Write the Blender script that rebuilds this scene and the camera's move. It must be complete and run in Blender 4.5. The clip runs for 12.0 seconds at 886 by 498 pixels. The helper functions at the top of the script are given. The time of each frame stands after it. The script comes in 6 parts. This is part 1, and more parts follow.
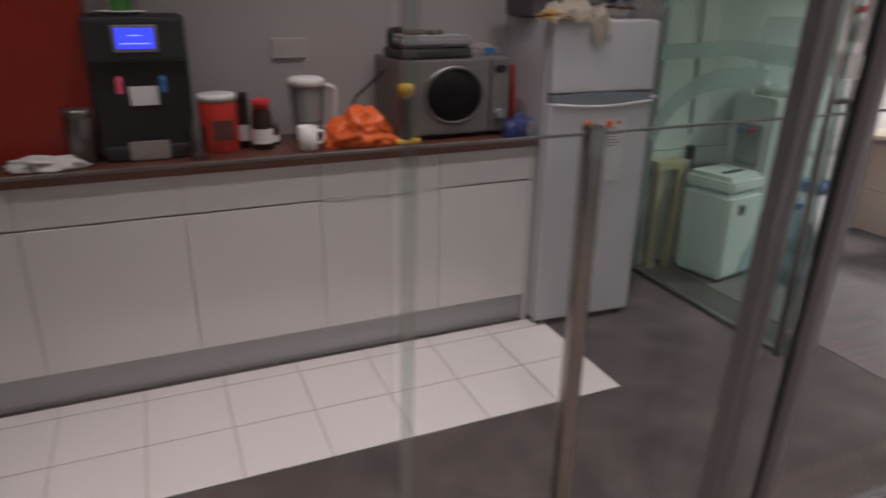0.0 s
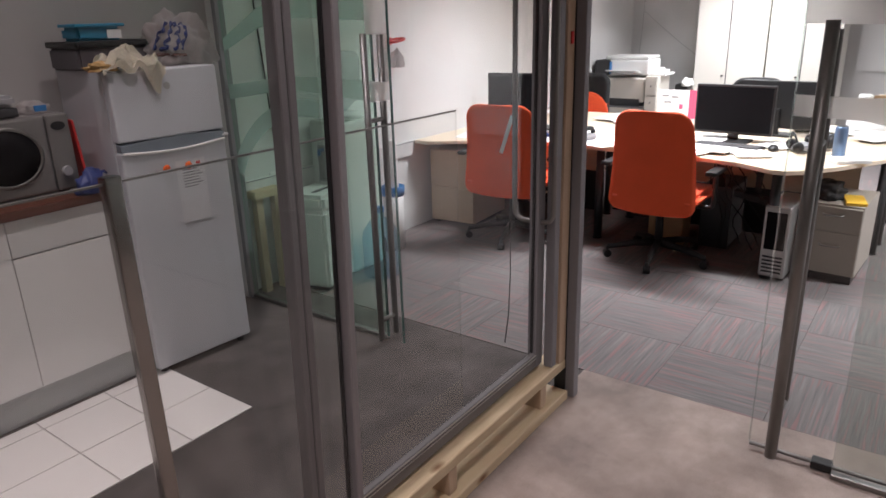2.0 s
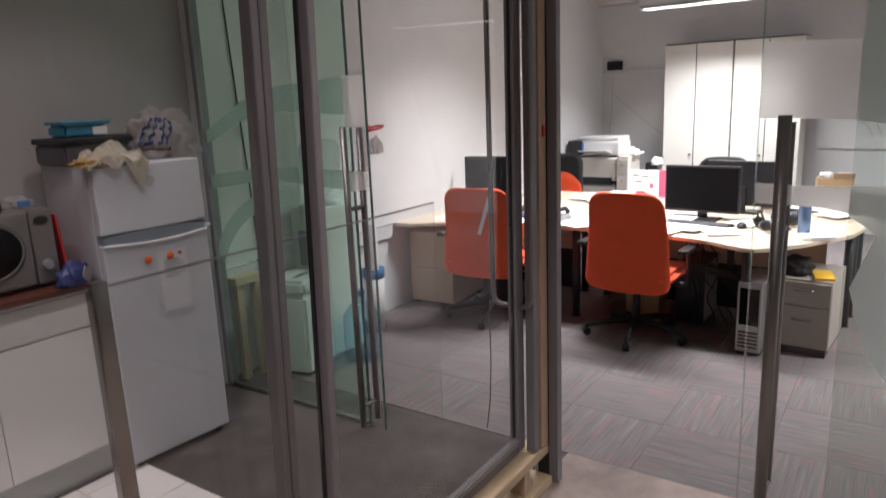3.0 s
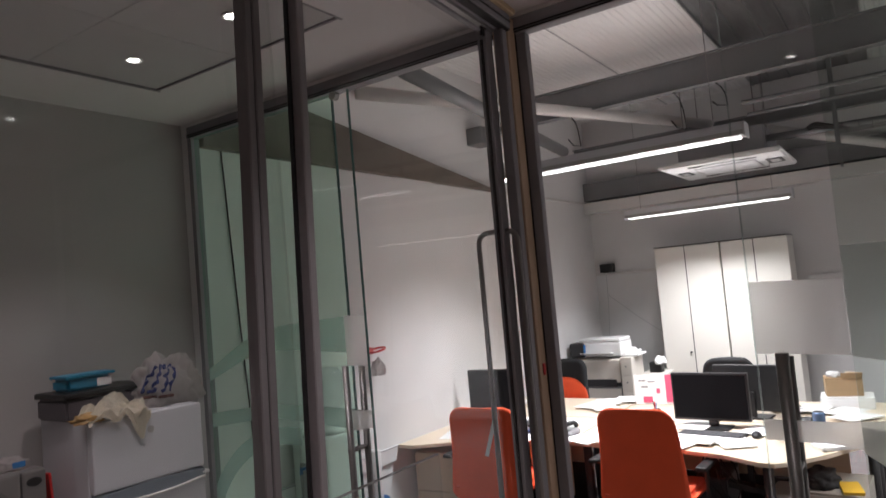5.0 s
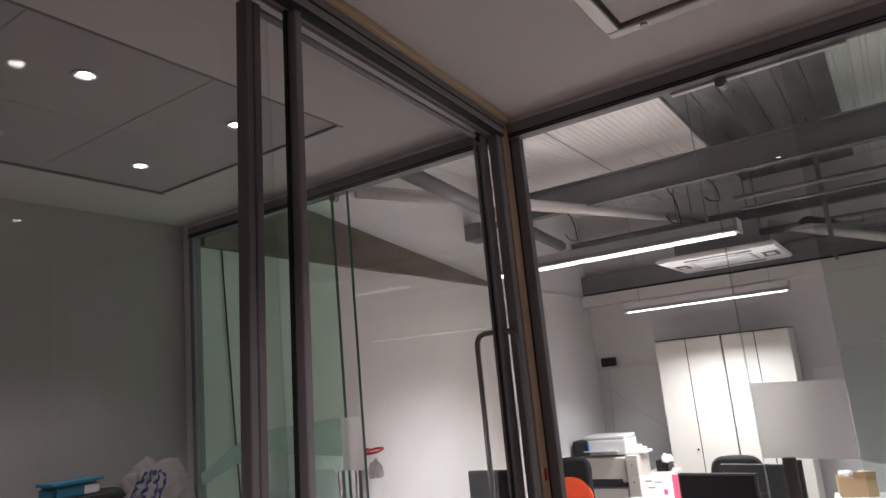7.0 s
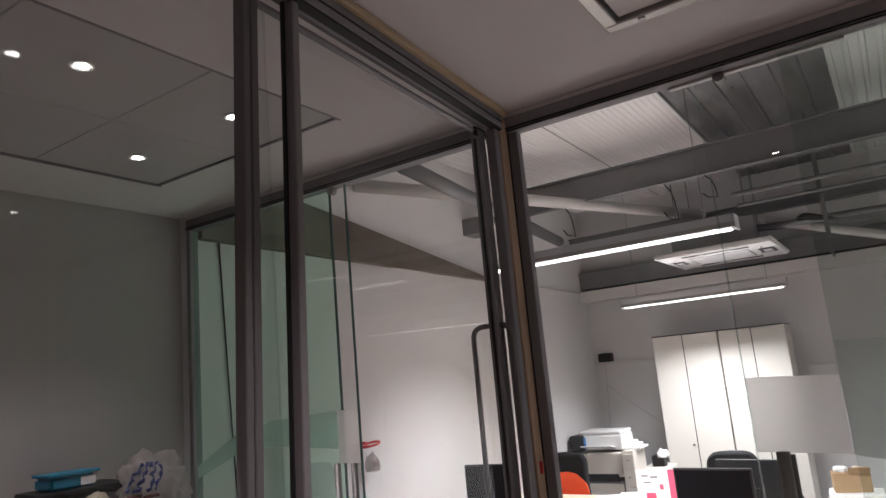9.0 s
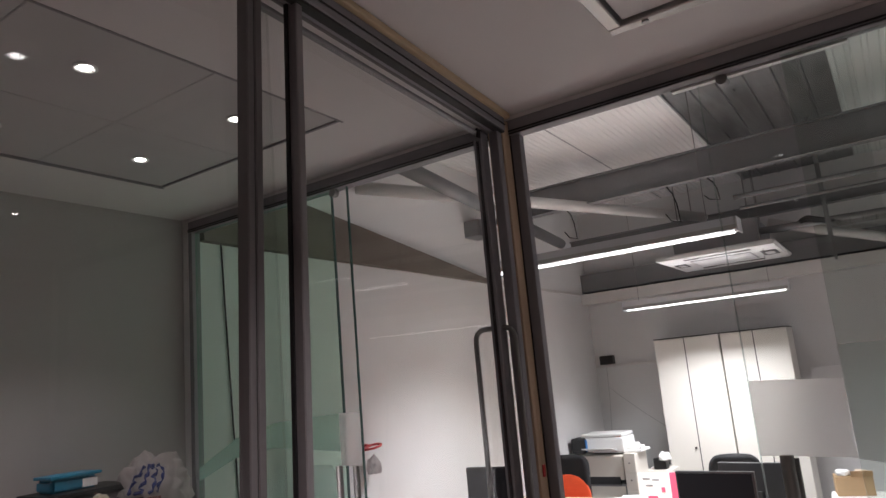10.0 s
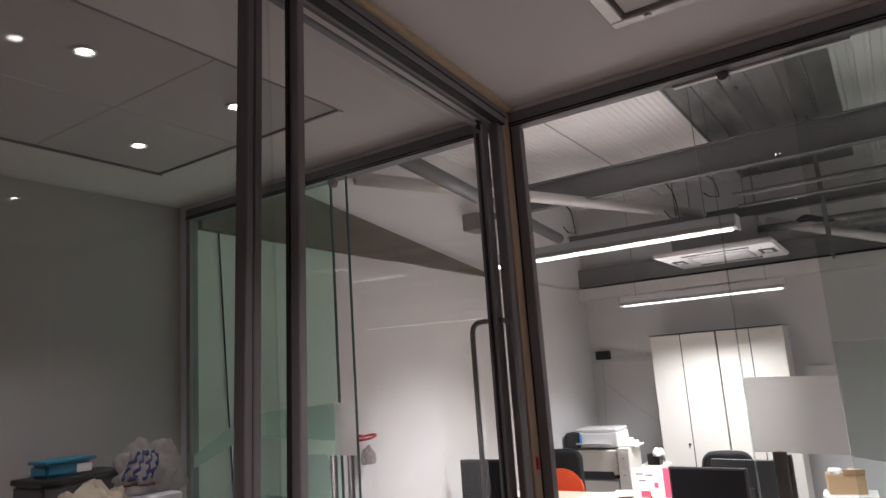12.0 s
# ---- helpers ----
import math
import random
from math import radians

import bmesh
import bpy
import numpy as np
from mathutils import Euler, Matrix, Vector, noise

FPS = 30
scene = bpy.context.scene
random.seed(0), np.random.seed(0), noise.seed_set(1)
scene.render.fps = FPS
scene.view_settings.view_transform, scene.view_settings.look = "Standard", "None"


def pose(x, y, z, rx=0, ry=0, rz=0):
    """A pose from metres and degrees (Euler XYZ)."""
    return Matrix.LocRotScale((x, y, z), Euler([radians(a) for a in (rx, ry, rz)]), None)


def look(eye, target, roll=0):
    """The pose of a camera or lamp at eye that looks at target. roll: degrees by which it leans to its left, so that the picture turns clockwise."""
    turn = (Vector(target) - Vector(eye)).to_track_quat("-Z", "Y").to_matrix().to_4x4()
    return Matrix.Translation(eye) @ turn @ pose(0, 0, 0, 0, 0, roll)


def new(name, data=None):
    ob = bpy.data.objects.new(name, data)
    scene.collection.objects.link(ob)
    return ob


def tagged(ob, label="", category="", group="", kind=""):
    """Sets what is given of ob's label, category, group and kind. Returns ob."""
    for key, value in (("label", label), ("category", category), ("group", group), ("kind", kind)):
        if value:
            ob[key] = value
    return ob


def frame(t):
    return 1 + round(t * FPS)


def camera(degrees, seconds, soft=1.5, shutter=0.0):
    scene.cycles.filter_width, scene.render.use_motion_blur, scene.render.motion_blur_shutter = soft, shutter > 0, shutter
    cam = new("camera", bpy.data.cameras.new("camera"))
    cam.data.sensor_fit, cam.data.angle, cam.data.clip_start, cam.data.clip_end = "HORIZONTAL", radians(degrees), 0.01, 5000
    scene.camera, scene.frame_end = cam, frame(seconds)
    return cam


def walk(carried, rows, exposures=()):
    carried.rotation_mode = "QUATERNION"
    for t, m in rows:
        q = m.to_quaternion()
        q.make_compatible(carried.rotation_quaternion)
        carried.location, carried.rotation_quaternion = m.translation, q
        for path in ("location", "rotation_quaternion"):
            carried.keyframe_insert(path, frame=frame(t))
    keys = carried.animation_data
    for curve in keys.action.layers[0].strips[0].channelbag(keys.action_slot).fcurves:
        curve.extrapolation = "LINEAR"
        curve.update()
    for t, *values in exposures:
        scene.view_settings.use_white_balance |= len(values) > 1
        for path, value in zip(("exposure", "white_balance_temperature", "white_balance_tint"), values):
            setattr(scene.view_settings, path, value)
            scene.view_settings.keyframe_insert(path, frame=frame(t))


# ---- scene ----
cam = camera(66.2, 12.0, shutter=0.5)
PATH = [
    (0, (0.466, 0.2, 1.571), (1.198, 1.917, 0.851), 0.8),
    (0.5, (0.562, 0.152, 1.556), (1.631, 1.683, 0.839), 1.4),
    (1, (0.541, 0.011, 1.593), (1.898, 1.303, 0.893), -0.1),
    (1.5, (0.533, -0.059, 1.61), (1.997, 1.131, 0.947), -1.1),
    (2, (0.526, -0.103, 1.617), (2.046, 1.028, 0.976), -1.8),
    (2.5, (0.508, -0.114, 1.643), (2.07, 1.006, 1.092), -1.7),
    (3, (0.503, -0.126, 1.678), (2.108, 0.986, 1.245), -2.4),
    (3.5, (0.513, -0.126, 1.748), (2.133, 1.017, 1.489), -3.2),
    (5.5, (0.501, -0.157, 1.886), (2.162, 0.937, 2.098), -5.4),
    (6, (0.498, -0.17, 1.891), (2.15, 0.919, 2.183), -5.5),
    (6.5, (0.498, -0.16, 1.901), (2.146, 0.916, 2.257), -5.7),
    (7, (0.499, -0.159, 1.908), (2.142, 0.913, 2.298), -5.5),
    (9, (0.501, -0.163, 1.9), (2.148, 0.907, 2.276), -5.2),
    (9.5, (0.504, -0.158, 1.903), (2.152, 0.909, 2.283), -5.3),
    (10, (0.5, -0.157, 1.903), (2.145, 0.915, 2.285), -5.1),
    (10.5, (0.499, -0.163, 1.901), (2.139, 0.915, 2.283), -4.8),
    (11, (0.5, -0.161, 1.904), (2.145, 0.912, 2.282), -4.7),
    (11.5, (0.501, -0.161, 1.902), (2.149, 0.908, 2.277), -4.5),
    (12, (0.503, -0.156, 1.897), (2.153, 0.915, 2.259), -4.1),
]
EXPOSURE = [(0, 0.08), (1, 0.15), (1.5, 0.2), (2.5, 0.2), (3.0, 0.15), (3.5, -0.1), (5.5, -0.1), (7, 0.02), (12, 0.02)]
walk(cam, [(t, look(eye, target, roll)) for t, eye, target, roll in PATH], EXPOSURE)

# ---- world: night outside, all light comes from the lamps indoors
world = bpy.data.worlds.new("night")
scene.world = world
world.use_nodes = True
world.node_tree.nodes["Background"].inputs[0].default_value = (0.02, 0.022, 0.03, 1)
world.node_tree.nodes["Background"].inputs[1].default_value = 0.3

TUBE_GLOW, TUBE_WATTS, UP_GLOW = 5.0, 70.0, 10.0
SPOT_GLOW, KITCHEN_WATTS, LOBBY_WATTS = 25.0, 22.0, 72.0
WARM = (1.0, 0.88, 0.90)
COOL = (0.985, 0.98, 1.03)

XC = 3.0      # long glass partition towards the office
YP = 1.10     # glass front of the kitchen
YW = 3.30     # long back wall
XB = 9.28     # far end wall of the office
ZC = 2.985    # plaster ceiling of lobby and kitchen
ZR = 4.0      # underside of the office roof


# ---- materials
def ramp(nt, fac, stops):
    n = nt.nodes.new("ShaderNodeValToRGB")
    n.color_ramp.elements[0].position, n.color_ramp.elements[0].color = stops[0][0], (*stops[0][1], 1)
    n.color_ramp.elements[1].position, n.color_ramp.elements[1].color = stops[-1][0], (*stops[-1][1], 1)
    for p, c in stops[1:-1]:
        e = n.color_ramp.elements.new(p)
        e.color = (*c, 1)
    nt.links.new(fac, n.inputs[0])
    return n.outputs[0]


def coords(nt, scale=(1, 1, 1), kind="Object"):
    tc = nt.nodes.new("ShaderNodeTexCoord")
    mp = nt.nodes.new("ShaderNodeMapping")
    mp.inputs["Scale"].default_value = scale
    nt.links.new(tc.outputs[kind], mp.inputs[0])
    return mp.outputs[0]


def noise_of(nt, vec, scale, detail=4.0, rough=0.55):
    n = nt.nodes.new("ShaderNodeTexNoise")
    n.inputs["Scale"].default_value, n.inputs["Detail"].default_value, n.inputs["Roughness"].default_value = scale, detail, rough
    nt.links.new(vec, n.inputs["Vector"])
    return n.outputs["Fac"]


def shade(c, k):
    return tuple(min(1.0, v * k) for v in c)


def mix_rgb(nt, fac, a, b, how="MIX"):
    m = nt.nodes.new("ShaderNodeMix")
    m.data_type, m.blend_type = "RGBA", how
    for sock, v in ((m.inputs[0], fac), (m.inputs[6], a), (m.inputs[7], b)):
        if isinstance(v, (int, float)):
            sock.default_value = v
        elif isinstance(v, tuple):
            sock.default_value = (*v[:3], 1)
        else:
            nt.links.new(v, sock)
    return m.outputs[2]


def base_mat(name, rough=0.5, metal=0.0):
    m = bpy.data.materials.new(name)
    m.use_nodes = True
    p = m.node_tree.nodes["Principled BSDF"]
    p.inputs["Roughness"].default_value, p.inputs["Metallic"].default_value = rough, metal
    return m, m.node_tree, p


def add_bump(nt, p, height, strength, distance=0.002):
    b = nt.nodes.new("ShaderNodeBump")
    b.inputs["Strength"].default_value, b.inputs["Distance"].default_value = strength, distance
    nt.links.new(height, b.inputs["Height"])
    nt.links.new(b.outputs[0], p.inputs["Normal"])


def plain(name, colour, rough=0.5, metal=0.0, vary=0.12, big=1.3, fine=60.0, bump=0.08, stretch=(1, 1, 1), coat=0.0):
    """A painted, moulded or metal surface with broad stains and a fine grain."""
    m, nt, p = base_mat(name, rough, metal)
    vec = coords(nt, stretch)
    broad, grain = noise_of(nt, vec, big, 5), noise_of(nt, vec, fine, 3)
    c = ramp(nt, broad, [(0.3, shade(colour, 1 - vary)), (0.7, shade(colour, 1 + vary * 0.6))])
    g = ramp(nt, grain, [(0.3, (1 - vary * 0.5,) * 3), (0.7, (1, 1, 1))])
    nt.links.new(mix_rgb(nt, 1.0, c, g, "MULTIPLY"), p.inputs["Base Color"])
    r = nt.nodes.new("ShaderNodeMapRange")
    r.inputs["To Min"].default_value, r.inputs["To Max"].default_value = max(0.03, rough - 0.08), min(1, rough + 0.1)
    nt.links.new(broad, r.inputs["Value"])
    nt.links.new(r.outputs[0], p.inputs["Roughness"])
    if bump:
        add_bump(nt, p, grain, bump)
    p.inputs["Coat Weight"].default_value = coat
    return m


def wood(name, light, dark, along=0, rough=0.45, knots=False, fine=1.0):
    """Timber with the grain along one local axis."""
    m, nt, p = base_mat(name, rough)
    st = [14.0 * fine, 14.0 * fine, 14.0 * fine]
    st[along] = 0.9 * fine
    vec = coords(nt, tuple(st))
    n1 = noise_of(nt, vec, 1.6, 6, 0.6)
    c = ramp(nt, n1, [(0.3, dark), (0.5, light), (0.72, shade(light, 0.82))])
    n2 = noise_of(nt, coords(nt), 2.2, 3)
    c = mix_rgb(nt, 0.35, c, ramp(nt, n2, [(0.35, shade(dark, 0.9)), (0.65, shade(light, 1.1))]))
    if knots:
        v = nt.nodes.new("ShaderNodeTexVoronoi")
        v.inputs["Scale"].default_value = 3.4
        sq = [1.0, 2.2, 2.2]
        nt.links.new(coords(nt, tuple(sq)), v.inputs["Vector"])
        c = mix_rgb(nt, ramp(nt, v.outputs["Distance"], [(0.05, (1, 1, 1)), (0.16, (0, 0, 0))]), c, (0.16, 0.075, 0.03))
    nt.links.new(c, p.inputs["Base Color"])
    add_bump(nt, p, n1, 0.15)
    return m


def fabric(name, colour, weave=420.0, vary=0.12):
    m, nt, p = base_mat(name, 0.92)
    vec = coords(nt)
    n1, n2 = noise_of(nt, vec, 5.0, 4), noise_of(nt, vec, weave, 2)
    c = ramp(nt, n1, [(0.3, shade(colour, 1 - vary)), (0.7, shade(colour, 1 + vary))])
    c = mix_rgb(nt, 1.0, c, ramp(nt, n2, [(0.3, (0.78, 0.78, 0.78)), (0.7, (1, 1, 1))]), "MULTIPLY")
    nt.links.new(c, p.inputs["Base Color"])
    p.inputs["Sheen Weight"].default_value = 0.15
    add_bump(nt, p, n2, 0.3, 0.001)
    return m


def carpet(name, colour, mottle, scale=1.4):
    m, nt, p = base_mat(name, 0.97)
    vec = coords(nt)
    n1, n2, n3 = noise_of(nt, vec, scale, 6, 0.62), noise_of(nt, vec, 260.0, 2), noise_of(nt, vec, 9.0, 4)
    c = ramp(nt, n1, [(0.3, shade(colour, 1 - mottle)), (0.55, colour), (0.75, shade(colour, 1 + mottle))])
    c = mix_rgb(nt, 0.7, c, ramp(nt, n3, [(0.3, (0.8, 0.78, 0.77)), (0.7, (1, 1, 1))]), "MULTIPLY")
    c = mix_rgb(nt, 0.8, c, ramp(nt, n2, [(0.25, (0.6, 0.6, 0.6)), (0.75, (1, 1, 1))]), "MULTIPLY")
    nt.links.new(c, p.inputs["Base Color"])
    add_bump(nt, p, n2, 0.5, 0.004)
    return m


def striped_carpet(name):
    """Grey loop carpet tile with broken red and pale stripes along its local x."""
    m, nt, p = base_mat(name, 0.97)
    rnd = nt.nodes.new("ShaderNodeObjectInfo").outputs["Random"]
    tc = nt.nodes.new("ShaderNodeTexCoord")
    off = nt.nodes.new("ShaderNodeVectorMath")
    off.operation = "SCALE"
    off.inputs[0].default_value = (17.0, 31.0, 5.0)
    nt.links.new(rnd, off.inputs["Scale"])
    add = nt.nodes.new("ShaderNodeVectorMath")
    nt.links.new(tc.outputs["Object"], add.inputs[0])
    nt.links.new(off.outputs[0], add.inputs[1])
    mp = nt.nodes.new("ShaderNodeMapping")
    mp.inputs["Scale"].default_value = (3.2, 84.0, 1)
    nt.links.new(add.outputs[0], mp.inputs[0])
    stripe = noise_of(nt, mp.outputs[0], 1.0, 3, 0.6)
    c = ramp(nt, stripe, [(0.28, (0.12, 0.116, 0.117)), (0.44, (0.165, 0.153, 0.151)), (0.58, (0.187, 0.171, 0.168)), (0.74, (0.24, 0.223, 0.218))])
    mp2 = nt.nodes.new("ShaderNodeMapping")
    mp2.inputs["Scale"].default_value = (3.4, 74.0, 1)
    mp2.inputs["Location"].default_value = (3.3, 9.1, 0)
    nt.links.new(add.outputs[0], mp2.inputs[0])
    red = ramp(nt, noise_of(nt, mp2.outputs[0], 1.0, 2), [(0.54, (0, 0, 0)), (0.64, (1, 1, 1))])
    c = mix_rgb(nt, mix_rgb(nt, 1.0, red, (0.36, 0.36, 0.36), "MULTIPLY"), c, (0.40, 0.15, 0.15))
    fine = noise_of(nt, tc.outputs["Object"], 280.0, 2)
    c = mix_rgb(nt, 0.8, c, ramp(nt, fine, [(0.25, (0.6, 0.6, 0.6)), (0.75, (1, 1, 1))]), "MULTIPLY")
    tone = nt.nodes.new("ShaderNodeMapRange")
    tone.inputs["To Min"].default_value, tone.inputs["To Max"].default_value = 0.95, 1.04
    nt.links.new(rnd, tone.inputs["Value"])
    hs = nt.nodes.new("ShaderNodeHueSaturation")
    nt.links.new(tone.outputs[0], hs.inputs["Value"])
    nt.links.new(c, hs.inputs["Color"])
    nt.links.new(hs.outputs[0], p.inputs["Base Color"])
    add_bump(nt, p, stripe, 0.15, 0.002)
    return m


def pane_mat(name, tint, gloss=0.04, rough=0.0):
    """Clear sheet glass: passes light through with a tint and mirrors more at a slant."""
    m = bpy.data.materials.new(name)
    m.use_nodes = True
    nt = m.node_tree
    nt.nodes.remove(nt.nodes["Principled BSDF"])
    tr, gl, mx = nt.nodes.new("ShaderNodeBsdfTransparent"), nt.nodes.new("ShaderNodeBsdfGlossy"), nt.nodes.new("ShaderNodeMixShader")
    tr.inputs[0].default_value, gl.inputs["Roughness"].default_value = (*tint, 1), rough
    lw = nt.nodes.new("ShaderNodeLayerWeight")
    pw, ml, ad = nt.nodes.new("ShaderNodeMath"), nt.nodes.new("ShaderNodeMath"), nt.nodes.new("ShaderNodeMath")
    pw.operation, ml.operation, ad.operation = "POWER", "MULTIPLY", "ADD"
    pw.inputs[1].default_value, ml.inputs[1].default_value, ad.inputs[1].default_value = 5.0, 1 - gloss, gloss
    nt.links.new(lw.outputs["Facing"], pw.inputs[0])
    nt.links.new(pw.outputs[0], ml.inputs[0])
    nt.links.new(ml.outputs[0], ad.inputs[0])
    nt.links.new(ad.outputs[0], mx.inputs[0])
    nt.links.new(tr.outputs[0], mx.inputs[1])
    nt.links.new(gl.outputs[0], mx.inputs[2])
    nt.links.new(mx.outputs[0], nt.nodes["Material Output"].inputs[0])
    return m


def film_mat(name, colour, clear, blur=0.0):
    """Frosted film: scatters light from both sides, a little of it clear or softly blurred."""
    m = bpy.data.materials.new(name)
    m.use_nodes = True
    nt = m.node_tree
    nt.nodes.remove(nt.nodes["Principled BSDF"])
    tl, df, tr = nt.nodes.new("ShaderNodeBsdfTranslucent"), nt.nodes.new("ShaderNodeBsdfDiffuse"), nt.nodes.new("ShaderNodeBsdfTransparent")
    tl.inputs[0].default_value = df.inputs[0].default_value = (*colour, 1)
    a, b = nt.nodes.new("ShaderNodeMixShader"), nt.nodes.new("ShaderNodeMixShader")
    a.inputs[0].default_value, b.inputs[0].default_value = 0.3, clear
    nt.links.new(tl.outputs[0], a.inputs[1])
    nt.links.new(df.outputs[0], a.inputs[2])
    nt.links.new(a.outputs[0], b.inputs[1])
    through_it = tr
    if blur:
        through_it = nt.nodes.new("ShaderNodeBsdfRefraction")
        through_it.inputs["Roughness"].default_value, through_it.inputs["IOR"].default_value = blur, 1.08
    nt.links.new(through_it.outputs[0], b.inputs[2])
    nt.links.new(b.outputs[0], nt.nodes["Material Output"].inputs[0])
    return m


def glow(name, colour, strength):
    m, nt, p = base_mat(name, 0.4)
    p.inputs["Base Color"].default_value = (0.8, 0.8, 0.8, 1)
    p.inputs["Emission Color"].default_value = (*colour, 1)
    p.inputs["Emission Strength"].default_value = strength
    return m


M = {}
M["plaster"] = plain("wall_paint", (0.66, 0.655, 0.65), 0.85, vary=0.05, big=0.7, fine=140, bump=0.12)
M["office_wall"] = plain("office_wall_paint", (0.74, 0.735, 0.73), 0.8, vary=0.07, big=0.9, fine=120, bump=0.12)
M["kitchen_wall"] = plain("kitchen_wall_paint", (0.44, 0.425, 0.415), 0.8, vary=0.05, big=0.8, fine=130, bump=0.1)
# for walls out of view: dark so the glass mirrors less haze
M["unseen_wall"] = plain("darkened_unseen_wall", (0.24, 0.22, 0.21), 0.8, vary=0.05, big=0.8, fine=130, bump=0.1)
M["ceiling"] = plain("ceiling_paint", (0.70, 0.685, 0.68), 0.9, vary=0.04, big=0.6, fine=160, bump=0.08)
M["ceil_tile"] = plain("ceiling_board", (0.50, 0.50, 0.50), 0.9, vary=0.05, big=2, fine=200, bump=0.2)
M["alu"] = plain("grey_aluminium", (0.25, 0.245, 0.26), 0.55, 0.15, vary=0.08, big=2, fine=90, bump=0.03)
M["alu_dark"] = plain("dark_aluminium", (0.255, 0.24, 0.25), 0.42, 0.2, vary=0.1, big=2, fine=90, bump=0.03)
# darker copy of the grey aluminium, offsets strong downlight on stile and rail
M["alu_stile"] = plain("shaded_aluminium", (0.165, 0.157, 0.16), 0.5, 0.15, vary=0.1, big=2, fine=90, bump=0.03)
M["gasket"] = plain("black_rubber", (0.012, 0.012, 0.013), 0.6, vary=0.2)
M["chrome"] = plain("brushed_steel", (0.34, 0.32, 0.305), 0.17, 1.0, vary=0.1, big=3, fine=120, bump=0.02, stretch=(1, 1, 0.1))
M["steel"] = plain("satin_steel", (0.27, 0.262, 0.255), 0.42, 1.0, vary=0.12, big=6, fine=160, bump=0.03, stretch=(1, 1, 0.15))
M["pine"] = wood("pine_batten", (0.60, 0.48, 0.32), (0.46, 0.34, 0.20), 0, 0.6, True)
M["pine_up"] = wood("pine_post", (0.52, 0.385, 0.27), (0.40, 0.28, 0.18), 2, 0.6)
M["glass"] = pane_mat("clear_glass", (0.955, 0.962, 0.956), 0.045)
M["glass_green"] = pane_mat("green_glass", (0.74, 1.0, 0.86), 0.06)
M["glass_grey"] = pane_mat("grey_tinted_glass", (0.78, 0.83, 0.80), 0.05)
M["glass_edge"] = plain("glass_edge", (0.05, 0.13, 0.115), 0.15, vary=0.1, bump=0)
M["glass_edge_pale"] = pane_mat("pale_glass_edge", (0.88, 0.94, 0.92), 0.14, 0.15)
M["film"] = film_mat("frosted_film", (0.92, 0.91, 0.90), 0.4, 0.8)
# frosted film again, its weaker light on the right screen put into the colour
M["film_shaded"] = film_mat("shaded_frosted_film", (0.52, 0.57, 0.55), 0.35, 0.8)
M["film_green"] = film_mat("green_frosted_film", (0.40, 0.56, 0.50), 0.3)
M["carpet_dark"] = carpet("kitchen_carpet", (0.098, 0.087, 0.084), 0.42, 4.0)
M["carpet_beige"] = carpet("lobby_carpet", (0.40, 0.325, 0.29), 0.36, 3.0)
M["carpet_tile"] = striped_carpet("office_carpet")
M["tile"] = plain("white_floor_tile", (0.80, 0.76, 0.74), 0.35, vary=0.06, big=1.5, fine=25, bump=0.02)
M["grout"] = plain("grout", (0.42, 0.39, 0.37), 0.9, vary=0.15)
M["gloss_white"] = plain("white_gloss_front", (0.80, 0.79, 0.78), 0.14, vary=0.02, big=1, fine=40, bump=0, coat=0.3)
M["carcass"] = plain("white_board", (0.62, 0.61, 0.60), 0.5, vary=0.04)
M["plinth"] = plain("grey_plinth", (0.46, 0.48, 0.48), 0.35, 0.2, vary=0.05)
M["worktop"] = wood("dark_worktop", (0.115, 0.036, 0.022), (0.045, 0.014, 0.010), 0, 0.3)
M["red_gloss"] = plain("red_gloss", (0.34, 0.022, 0.012), 0.25, vary=0.08, big=1, bump=0)
M["fridge"] = plain("fridge_white", (0.57, 0.58, 0.615), 0.32, vary=0.025, big=1.4, fine=220, bump=0.05)
M["fridge_grey"] = plain("fridge_grey", (0.17, 0.20, 0.24), 0.4, vary=0.08)
M["white_plastic"] = plain("white_plastic", (0.75, 0.75, 0.74), 0.35, vary=0.04)
M["socket"] = plain("beige_socket", (0.46, 0.44, 0.43), 0.45, vary=0.04)
M["lamp_grey"] = plain("pale_lamp_housing", (0.60, 0.61, 0.63), 0.4, vary=0.04)
M["crate"] = plain("dusky_crate", (0.085, 0.075, 0.085), 0.5, vary=0.15)
M["key_grey"] = plain("keycap_grey", (0.10, 0.10, 0.105), 0.5, vary=0.15)
M["cream"] = plain("cream_steel", (0.74, 0.70, 0.63), 0.4, vary=0.04)
M["grey_plastic"] = plain("grey_plastic", (0.30, 0.30, 0.31), 0.45, vary=0.08)
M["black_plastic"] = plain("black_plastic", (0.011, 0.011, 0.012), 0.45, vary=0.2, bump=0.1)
M["dark_plastic"] = plain("dark_plastic", (0.028, 0.028, 0.031), 0.45, vary=0.15)
M["screen"] = plain("dark_screen", (0.006, 0.006, 0.007), 0.5, vary=0.1, bump=0)
M["screen"].node_tree.nodes["Principled BSDF"].inputs["Specular IOR Level"].default_value = 0.05
M["silver"] = plain("silver_paint", (0.44, 0.43, 0.42), 0.35, 0.6, vary=0.06)
M["oven_silver"] = plain("brushed_oven_silver", (0.22, 0.21, 0.205), 0.4, 0.5, vary=0.08)
M["orange"] = fabric("orange_fabric", (0.95, 0.115, 0.035), 420, 0.05)
M["black_fabric"] = plain("black_fabric", (0.012, 0.012, 0.013), 0.9, vary=0.2, big=6, fine=400, bump=0.2)
